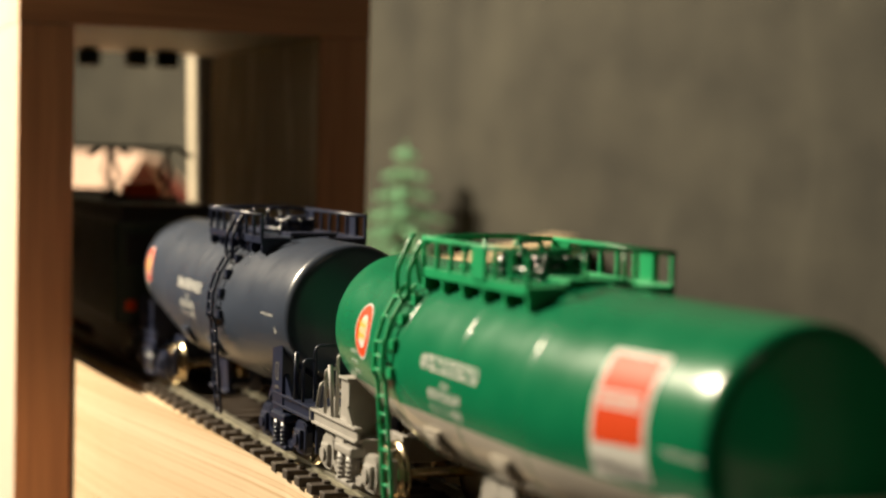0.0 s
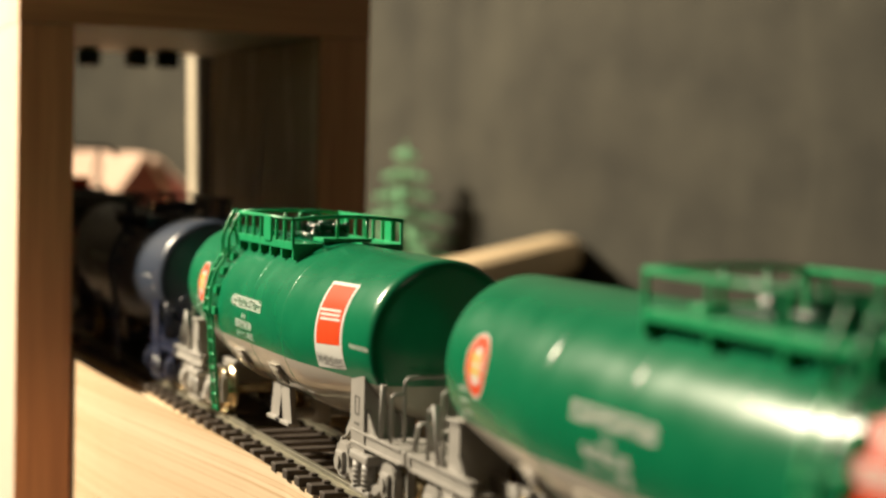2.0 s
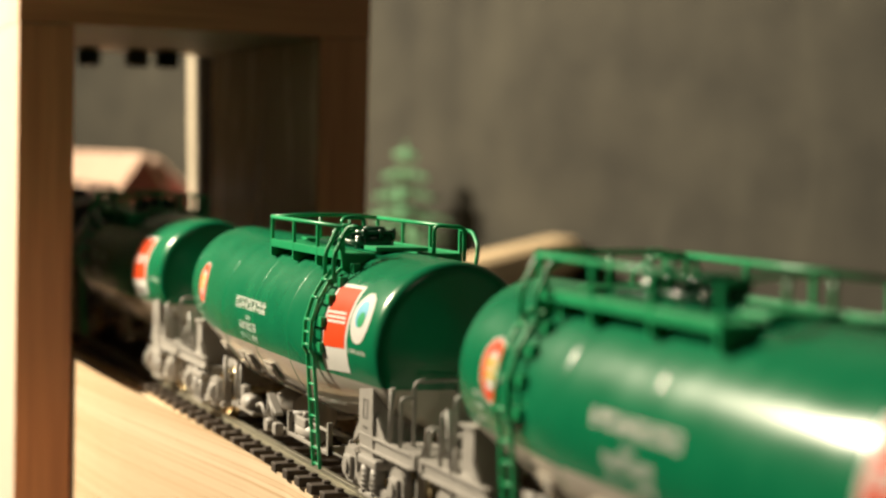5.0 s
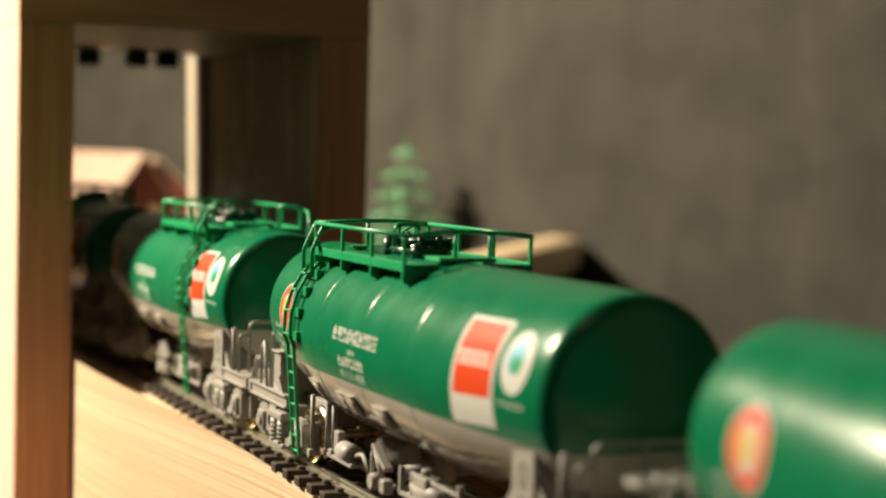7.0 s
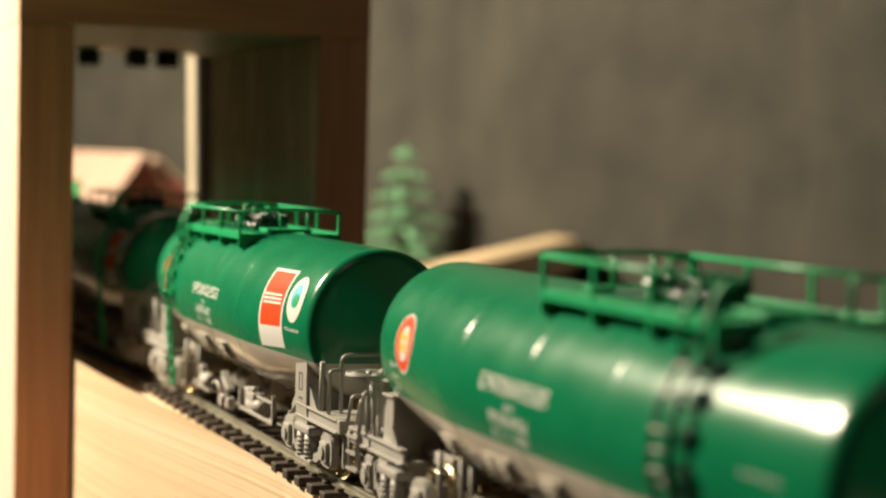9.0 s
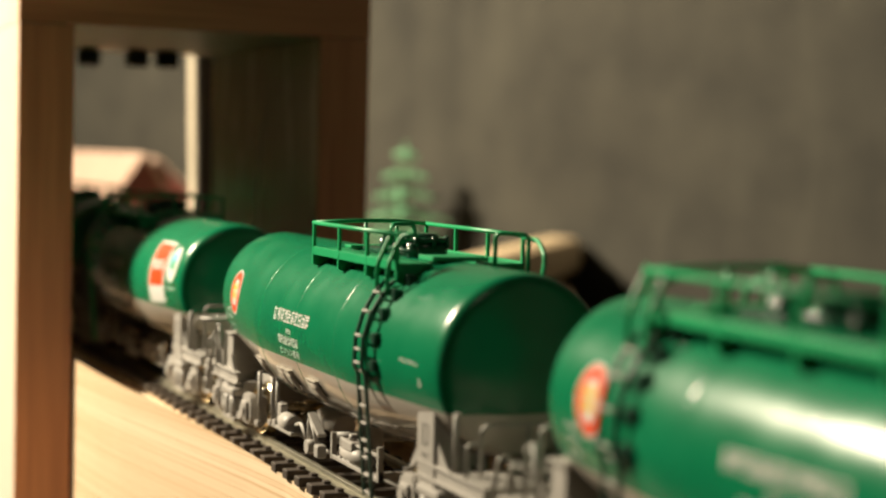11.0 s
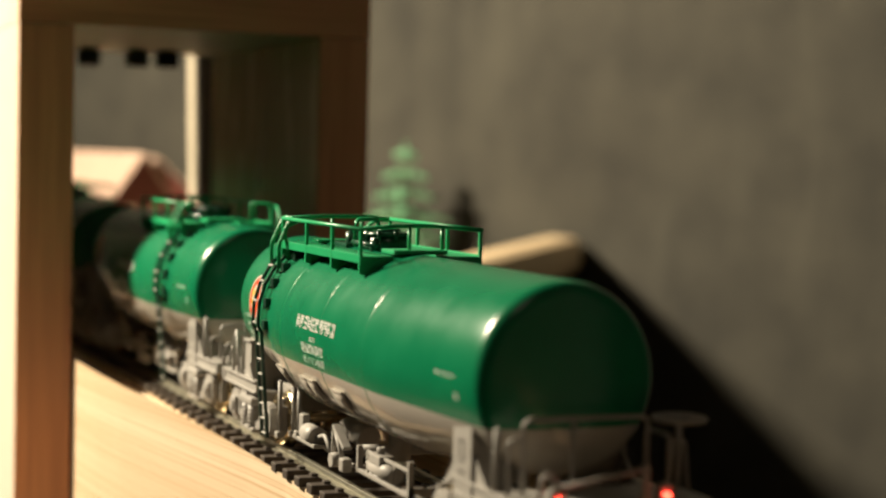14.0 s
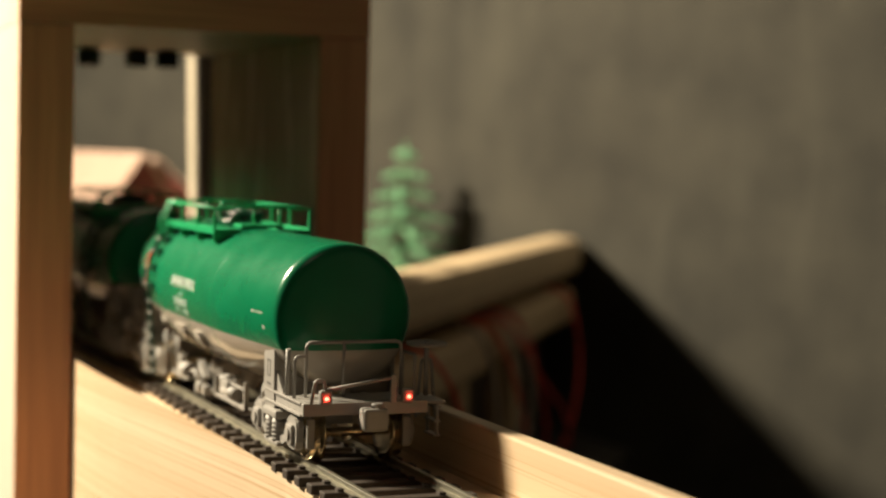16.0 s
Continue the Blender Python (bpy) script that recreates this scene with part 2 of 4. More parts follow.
for i in range(1, 232):
    o = new("sleeper", first.data)
    o.parent = track
    o.location.y = -0.296 + i * 0.008

# ---- the shelf that makes the gate ----
GATE_Y, GATE_D = 485.7, 125
gate = thing("shelf_gate", at(0, GATE_Y, 0), "brown wood-edged shelf standing over the track as a gate", "shelf")
# the left panel's extra depth is out of view and shades the inside
for name, x0, x1 in (("side_panel", -44.3, -29.2), ("side_panel", 43.3, 58.5)):
    part(name, box(B(), x0, x1, 1.0, GATE_D if x0 > 0 else 205, -90, 96.4), PANEL_INSIDE if x0 > 0 else PALE, gate)
    part("edge_strip", box(B(), x0 - 0.1, x1 + 0.1, -0.4, 1.0, -90, 96.4, 0.3), BROWN, gate)
# added out of view to keep lamp light off the right panel's inner face
part("shade_panel", box(B(), -44.3, -29.2, GATE_D + 0.5, 178, 96.6, 230), PALE, gate)
part("top_panel", box(B(), -44.3, 58.5, 1.0, GATE_D, 96.6, 114.4), CEILING_PANEL, gate)
part("top_edge_strip", box(B(), -44.5, 58.7, -0.4, 1.0, 96.6, 114.4, 0.3), BROWN_FLAT, gate)
for x, y in ((-3.8, 114.6), (11.8, 108.8), (22.0, 106.8)):
    bm = box(B(), x - 3.7, x + 3.7, y - 3.7, y + 3.7, 90.6, 96.5, 1.1)
    part("peg", bm, BLACK, gate)
back_post = tagged(part("pale_post", box(B(), -1.6, 1.6, -5, 5, -140, 51, 0.8), AGED_CREAM), "upright cream post standing behind the brown shelf gate", "post")
part("edge_strip", box(B(), -0.6, 9.0, -6.8, -5.2, -140, 51, 0.3), DARK_PANEL, back_post, "dark brown edge board")
back_post.matrix_world = at(52.9, 673, 50, 0, -1.3, 0)


PRINT_GREY = material("dark_grey_print", (0.09, 0.085, 0.08), 0.5, vary=0.1, size=300)
LADDER_BLACK = material("blackened_green_plastic", (0.014, 0.045, 0.03), 0.3, vary=0.2, size=300)

# ---- tank cars; each is built round its middle, rails at z = 0, forwards is +y ----
class Tank:
    """The skin of a tank: a cylinder whose belly falls towards the middle."""

    def __init__(self, half, big=15.6, small=15.0, flat=18.0, top=43.8, paint_z=21.7, front=14.2, cut=2.5):
        self.front, self.cut = front, cut
        self.half, self.big, self.small, self.flat, self.top, self.paint_z = half, big, small, flat, top, paint_z

    def section(self, y):
        s = abs(y)
        half, small = (self.half - self.cut, self.front) if y > 0 else (self.half, self.small)
        k = min(1.0, max(0.0, (s - self.flat) / (half - self.flat)))
        r = self.big + (small - self.big) * k
        c = self.top - r
        if s > half:
            u = min(1.0, (s - half) / 2.6)
            r -= 2.6 * (1 - math.sqrt(max(0.0, 1 - u * u)))
        return r, c

    def on(self, y, z, lift=0.0):
        """The point of the skin on the camera's side at y and the height z."""
        r, c = self.section(y)
        a = math.acos(max(-1, min(1, (z - c) / r)))
        return Vector((-(r + lift) * math.sin(a), y, c + (r + lift) * math.cos(a)))

    def rows(self):
        def side(half):
            inner = [0.0001, self.flat * 0.5] + [self.flat + i * (half - self.flat) / 8 for i in range(8)]
            return inner + [half + 2.6 * math.sin(i * math.pi / 12) for i in range(7)]
        return [-v for v in side(self.half)[::-1]] + side(self.half - self.cut)

    def shell(self, lower, seg=48):
        bm = B()
        rows = []
        for y in self.rows():
            r, c = self.section(y)
            edge = math.acos(max(-1, min(1, (self.paint_z - c) / r)))
            lo, hi = (edge, 2 * math.pi - edge) if lower else (-edge, edge)
            rows.append([bm.verts.new((-r * math.sin(lo + (hi - lo) * i / seg), y, c + r * math.cos(lo + (hi - lo) * i / seg))) for i in range(seg + 1)])
        for a, b in zip(rows, rows[1:]):
            for i in range(seg):
                bm.faces.new((a[i], b[i], b[i + 1], a[i + 1])).smooth = True
        for row, s in ((rows[0], -1), (rows[-1], 1)):
            prev = row
            for k, d in ((0.8, 0.7), (0.5, 1.2), (0.2, 1.4)):
                ring = [bm.verts.new(Vector((v.co.x * k, v.co.y + s * d, self.paint_z + (v.co.z - self.paint_z) * k))) for v in row]
                for i in range(seg):
                    bm.faces.new((prev[i], ring[i], ring[i + 1], prev[i + 1])).smooth = True
                prev = ring
            bm.faces.new(prev)
        bmesh.ops.recalc_face_normals(bm, faces=bm.faces)
        return bm

    def seam(self, y, wide=0.42, lift=0.045, seg=56):
        """A weld round the tank."""
        bm = B()
        rings = []
        for dy, up in ((-wide, -0.05), (-wide * 0.4, lift), (wide * 0.4, lift), (wide, -0.05)):
            r, c = self.section(y + dy)
            rings.append([bm.verts.new(((r + up) * math.sin(i * 2 * math.pi / seg), y + dy, c + (r + up) * math.cos(i * 2 * math.pi / seg))) for i in range(seg)])
        for a, b in zip(rings, rings[1:]):
            for i in range(seg):
                bm.faces.new((a[i], a[(i + 1) % seg], b[(i + 1) % seg], b[i])).smooth = True
        bmesh.ops.recalc_face_normals(bm, faces=bm.faces)
        return bm

    def patch(self, bm, y0, y1, z0, z1, lift=0.06, ny=4, nz=10):
        """A printed patch on the skin between two y and two heights."""
        a0, a1 = [math.acos(max(-1, min(1, (z - self.section((y0 + y1) / 2)[1]) / self.section((y0 + y1) / 2)[0]))) for z in (z0, z1)]
        g = []
        for i in range(ny + 1):
            y = y0 + (y1 - y0) * i / ny
            r, c = self.section(y)
            g.append([bm.verts.new((-(r + lift) * math.sin(a0 + (a1 - a0) * j / nz), y, c + (r + lift) * math.cos(a0 + (a1 - a0) * j / nz))) for j in range(nz + 1)])
        for i in range(ny):
            for j in range(nz):
                bm.faces.new((g[i][j], g[i + 1][j], g[i + 1][j + 1], g[i][j + 1])).smooth = True
        bmesh.ops.recalc_face_normals(bm, faces=bm.faces)
        return bm

    def oval(self, bm, ym, zm, hy, hz, lift=0.06, seg=32):
        """A printed disc on the skin."""
        r, c = self.section(ym)
        am, ha = math.acos((zm - c) / r), hz / r

        def p(k, u):
            y = ym + hy * u * math.cos(k * 2 * math.pi / seg)
            r_, c_ = self.section(y)
            a = am + ha * u * math.sin(k * 2 * math.pi / seg)
            return bm.verts.new((-(r_ + lift) * math.sin(a), y, c_ + (r_ + lift) * math.cos(a)))
        mid, prev = p(0, 0), None
        for u in (0.34, 0.67, 1.0):
            cur = [p(k, u) for k in range(seg)]
            for k in range(seg):
                bm.faces.new((mid, cur[k], cur[(k + 1) % seg]) if prev is None else (prev[k], cur[k], cur[(k + 1) % seg], prev[(k + 1) % seg]))
            prev = cur
        bmesh.ops.recalc_face_normals(bm, faces=bm.faces)
        return bm


def glyph_row(tank, y0, y1, z0, z1, count, seed, gap=0.18):
    """Bars in the size and rhythm of one row of unreadable print; y falls along the row."""
    rng = random.Random(seed)
    bm = B()
    cell = (y0 - y1) / count
    h = z1 - z0
    for i in range(count):
        a = y0 - i * cell - gap * cell * 0.5
        b = a - cell * (1 - gap)
        w = a - b
        bar = 0.2 * h
        for k in rng.sample(range(5), 3):
            z = z0 + h * (0.02 + 0.2 * k)
            tank.patch(bm, b, a, z, z + bar * 0.5, 0.07, 1, 1)
        for u in rng.sample((0.0, 0.4, 0.82), 2):
            tank.patch(bm, a - w * (u + 0.15), a - w * u, z0, z1, 0.075, 1, 3)
    return bm


def small_print(tank, text, y0, z0, size, wide=1.0):
    """Words on the skin, read from front to back, in the built-in font."""
    cu = bpy.data.curves.new("print", "FONT")
    cu.body, cu.size, cu.resolution_u = text, size, 2
    ob = new("print", cu)
    me = ob.to_mesh()
    bm = B()
    bm.from_mesh(me)
    ob.to_mesh_clear()
    bpy.data.objects.remove(ob)
    bmesh.ops.triangulate(bm, faces=bm.faces)
    for v in bm.verts:
        v.co = tank.on(y0 - v.co.x * wide, z0 + v.co.y, 0.08)
    bmesh.ops.recalc_face_normals(bm, faces=bm.faces)
    return bm


def ladder_line(tank, y, out=1.6):
    """The side view (x, z) of a ladder rail that hangs beside the tank and bends over its shoulder."""
    r, c = tank.section(y)
    pts = [(-(r - 0.9), 3.4), (-(r + 0.75), c - 3)]
    for deg in (95, 80, 66, 54, 43):
        a = radians(deg)
        pts.append((-(r + out) * math.sin(a), c + (r + out) * math.cos(a)))
    return pts


def wheelset(y):
    """Two flanged wheels on an axle, round the axle's own middle."""
    bm = B()
    rod(bm, (-9.5, 0, 0), (9.5, 0, 0), 0.95, 12)
    for s in (-1, 1):
        prof = [(7.0, 0.9), (7.0, 4.0), (7.0, 6.05), (7.35, 6.2), (7.75, 6.0), (7.95, 5.55), (8.3, 5.4), (9.9, 5.3), (10.0, 5.1), (9.95, 4.5), (9.4, 4.3), (9.3, 2.0), (9.7, 1.8), (9.8, 0.9)]
        seg = 40
        rings = [[bm.verts.new((s * x, r * math.cos(k * 2 * math.pi / seg), r * math.sin(k * 2 * math.pi / seg))) for k in range(seg)] for x, r in prof]
        for a, b in zip(rings, rings[1:]):
            for k in range(seg):
                bm.faces.new((a[k], a[(k + 1) % seg], b[(k + 1) % seg], b[k])).smooth = True
        for k in range(4):
            a = k * math.pi / 2
            rod(bm, (s * 9.2, 3.1 * math.cos(a), 3.1 * math.sin(a)), (s * 9.5, 3.1 * math.cos(a), 3.1 * math.sin(a)), 0.45, 8)
    bmesh.ops.recalc_face_normals(bm, faces=bm.faces)
    return bm


WHEELSETS = []


def bogie(car, y, mat):
    """A two-axle bogie: pressed side frames, axle boxes, springs, bolster, brake hangers, wheelsets."""
    bm = B()
    box(bm, -11, 11, -3, 3, 5.5, 10.2, 0.5)
    b = part("bogie", bm, mat, car)
    b.location.y = y * MM
    for s in (-1, 1):
        half_side = [(0, 2.0), (5.6, 2.0), (7.4, 2.6), (8.4, 3.6), (9.2, 2.6), (10.4, 2.2), (13.6, 2.2), (14.9, 2.8), (15.5, 4.2), (15.5, 7.0), (15.0, 8.3), (13.9, 9.0), (10.0, 9.0), (8.9, 8.4), (8.3, 7.2), (8.0, 5.0), (6.6, 4.2), (0, 4.0)]
        outline = half_side + [(-y_, z_) for y_, z_ in half_side[-2:0:-1]]
        bm = extrude_x(B(), outline, s * 11.0, s * 12.5)
        bmesh.ops.bevel(bm, geom=[e_ for e_ in bm.edges if abs(e_.verts[0].co.x - e_.verts[1].co.x) < 0.01 and abs(e_.verts[0].co.x) > 12], offset=0.3, segments=2, affect="EDGES")
        box(bm, min(s * 10.8, s * 13.8), max(s * 10.8, s * 13.8), -4.8, 4.8, 7.2, 9.0, 0.5)
        box(bm, min(s * 11, s * 13.4), max(s * 11, s * 13.4), -4.8, 4.8, 1.6, 2.6, 0.3)
        part("side_frame", bm, mat, b)
        for yy in (-11.9, 11.9):
            bm = box(B(), min(s * 12.2, s * 13.3), max(s * 12.2, s * 13.3), yy - 2.0, yy + 2.0, 3.4, 7.4, 0.4)
            rod(bm, (s * 13.2, yy, 5.4), (s * 13.7, yy, 5.4), 1.25, 12)
            part("axle_box", bm, mat, b)
        for yy in (-2.4, 2.4):
            bm = rod(B(), (s * 12.4, yy, 2.5), (s * 12.4, yy, 7.3), 1.25, 14)
            for k in range(5):
                z = 3.0 + k * 0.85
                tube(bm, [(s * 12.4 + 1.28 * math.cos(q * math.pi / 7), yy + 1.28 * math.sin(q * math.pi / 7), z) for q in range(14)], 0.16, 5, True)
            part("spring", bm, mat, b)
        for yy in (-17.2, 17.2):
            bm = B()
            box(bm, s * 10.2 - 0.8, s * 10.2 + 0.8, yy - 0.4, yy + 0.4, 3.0, 9.0, 0.2)
            tube(bm, bent([(s * 10.2, yy, 8.6), (s * 10.2, yy * 0.9, 10.0), (s * 7, yy * 0.75, 10.0)]), 0.35)
            part("brake_hanger", bm, mat, b)
    for yy in (-11.9, 11.9):
        w = part("wheelset", wheelset(0), BRASS, b, "shiny bronze-toned wheels")
        w.location = (0, yy * MM, 5.4 * MM)
        WHEELSETS.append((w, yy))
    return b


def end_deck(car, s, mat, tank, brake=0, lamps=False, rail=24.0):
    """The platform at one end of a car: frame, saddle, end rail, steps, coupler."""
    e = tank.half + 16.5
    bm = box(B(), -13.2, 13.2, min(s * (e - 1.6), s * e), max(s * (e - 1.6), s * e), 10.2, 12.8, 0.25)
    part("end_beam", bm, mat, car)
    for x in (-12.6, 12.6):
        ya, yb = min(s * (e - 27), s * (e - 1.7)), max(s * (e - 27), s * (e - 1.7))
        bm = box(B(), x - 0.25, x + 0.25, ya, yb, 10.3, 12.6)
        box(bm, x - 0.75, x + 0.75, ya, yb, 12.3, 12.8, 0.12)
        box(bm, x - 0.75, x + 0.75, ya, yb, 10.0, 10.5, 0.12)
        part("side_beam", bm, mat, car)
    part("deck_plate", box(B(), -11.8, 11.8, min(s * (e - 12), s * (e - 1.7)), max(s * (e - 12), s * (e - 1.7)), 12.3, 12.9), mat, car)
    for x in (-6, 6):
        part("sill", box(B(), x - 0.7, x + 0.7, min(s * (e - 34), s * (e - 1.8)), max(s * (e - 34), s * (e - 1.8)), 9.9, 12.2, 0.2), mat, car)
    ys = s * (tank.half - (1 if s > 0 else 7))
    r, c = tank.section(tank.half - 2)
    for sx in (-1, 1):
        # saddle plate that carries the tank's end
        bm = B()
        y0, y1 = (ys - 3.5, ys + 3.5) if s < 0 else (ys - 2.2, ys + 2.2)
        head, side_x = (25.0, 13.3) if s < 0 else (20.4, 12.0)
        lo, hi = [(sx * 13.0, 8.8), (sx * 3.5, 8.8)], [(sx * 3.5, c - r + 1), (sx * 7.6, c - r + 2.4), (sx * 9.4, head), (sx * side_x, head), (sx * side_x, 13.5)]
        outline = lo + hi
        a = [bm.verts.new((x, y0, z)) for x, z in outline]
        b = [bm.verts.new((x, y1, z)) for x, z in outline]
        bm.faces.new(a)
        bm.faces.new(b[::-1])
        for i in range(len(a)):
            bm.faces.new((a[i], b[i], b[(i + 1) % len(a)], a[(i + 1) % len(a)]))
        bmesh.ops.recalc_face_normals(bm, faces=bm.faces)
        box(bm, min(sx * 9.0, sx * (side_x + 0.5)), max(sx * 9.0, sx * (side_x + 0.5)), y0 - 0.5, y1 + 0.5, head, head + 0.5, 0.12)
        saddle = part("saddle", bm, mat, car)
        bm = B()
        for dy, dz, w, h in ((-1.0, 17.2, 0.25, 3.0), (1.0, 17.2, 0.25, 3.0), (0, 18.8, 1.2, 0.3), (0, 15.6, 1.2, 0.3), (0, 13.9, 1.3, 0.4)):
            box(bm, min(sx * 13.2, sx * 13.36), max(sx * 13.2, sx * 13.36), ys + dy - w, ys + dy + w, dz - h / 2, dz + h / 2)
        if s < 0:
            part("stencil_print", bm, PRINT_GREY, saddle)
        else:
            bm.free()
        bm = extrude_x(B(), [(ys + s * 3.6, 13), (ys + s * 3.6, 17), (ys + s * 8.5, 12.7)], sx * 12.0, sx * 12.7)
        extrude_x(bm, [(ys - s * 3.4, 13), (ys - s * 3.4, 16), (ys - s * 7.5, 11.7), (ys - s * 7.5, 10.4)], sx * 12.0, sx * 12.7)
        part("gusset", bm, mat, car)
    # end rail across the car
    bm = B()
    y = s * (e - 8)
    tube(bm, bent([(-12.6, y, 12.6), (-12.6, y, rail - 2.8), (-10.2, y, rail - 2.8)], 0.9), 0.33)
    tube(bm, bent([(-10.2, y, 12.6), (-10.2, y, rail), (10.2, y, rail), (10.2, y, 12.6)], 1.3), 0.36)
    rod(bm, (-2.2, y, 12.6), (-2.2, y, rail), 0.34, 7)
    rod(bm, (-12.6, y + s * -5, 12.6), (-12.9, y + s * -3.4, 22.4), 0.5, 7)
    part("end_rail", bm, mat, car)
    bm = B()
    yb = s * (e + 0.1)
    tube(bm, [(-8.6, yb, 15.4), (5.6, yb, 17.6)], 0.38)
    box(bm, 5.0, 6.2, yb - 0.4, yb + 0.4, 12.5, 18.2, 0.2)
    tube(bm, bent([(-11.6, yb, 12.8), (-10.8, yb, 17.4), (-9.0, yb, 17.4), (-8.4, yb, 12.8)], 0.7), 0.36)
    part("uncoupling_lever", bm, mat, car)
    for x in ((15.6,) if lamps else (brake * 13.2,) if brake else ()):
        bm = B()
        for dy in (0.0, 5.0):
            tube(bm, bent([(x, s * (e - 1 - dy), 12.0), (x, s * (e - 1 - dy), 5.2)]), 0.35)
        for z in (5.4, 8.3, 11.2):
            box(bm, x - 0.7, x + 0.7, min(s * (e - 6.3), s * (e - 0.7)), max(s * (e - 6.3), s * (e - 0.7)), z - 0.2, z + 0.2)
        if lamps:
            box(bm, 12.4, 17.4, min(s * (e - 12.5), s * (e - 0.6)), max(s * (e - 12.5), s * (e - 0.6)), 11.9, 12.5, 0.15)
        part("step", bm, mat, car)
    bm = box(B(), -1.6, 1.6, min(s * (e - 4), s * (e + 3)), max(s * (e - 4), s * (e + 3)), 8.2, 10.8, 0.3)
    box(bm, -2.4, 2.9, min(s * (e + 2), s * (e + 5.6)), max(s * (e + 2), s * (e + 5.6)), 7.6, 12.2, 0.7)
    rod(bm, (1.0, s * (e + 3.6), 12), (1.0, s * (e + 3.6), 13.1), 1.3, 10)
    part("coupler", bm, mat, car)
    if brake:
        bm = B()
        x = 16.2 if lamps else brake * 12.6
        yy = s * (e - 9)
        tube(bm, [(x + 3.9 * math.cos(k * math.pi / 12), yy + 3.9 * math.sin(k * math.pi / 12), 23.2) for k in range(24)], 0.45, 7, True)
        for k in range(5):
            a = k * 2 * math.pi / 5
            rod(bm, (x, yy, 23.2), (x + 3.9 * math.cos(a), yy + 3.9 * math.sin(a), 23.2), 0.3, 6)
        rod(bm, (x, yy, 12), (x, yy, 24.0), 0.55, 8)
        tube(bm, bent([(x - 2.2, yy, 8), (x - 1.0, yy, 20), (x + 1.0, yy, 20), (x + 2.2, yy, 8)], 0.8), 0.38)
        tube(bm, bent([(x - brake * 4.5, yy - s * 2, 12.4), (x - brake * 4.5, yy - s * 2, 21.6), (x - brake * 4.5, yy + s * 5, 21.6), (x - brake * 4.5, yy + s * 5, 12.4)], 0.9), 0.36)
        part("hand_brake", bm, mat, car)
    if lamps:
        for x in (-8.7, 8.7):
            lamp_body = box(B(), x - 1.35, x + 1.35, min(s * (e - 0.6), s * (e + 0.9)), max(s * (e - 0.6), s * (e + 0.9)), 12.4, 15.5, 0.6)
            holder = part("tail_lamp", lamp_body, mat, car)
            bm = rod(B(), (x, s * (e + 0.9), 13.8), (x, s * (e + 1.5), 13.8), 0.38, 16, 0.28)
            part("lens", bm, RED_LAMP, holder, "glowing red lens")


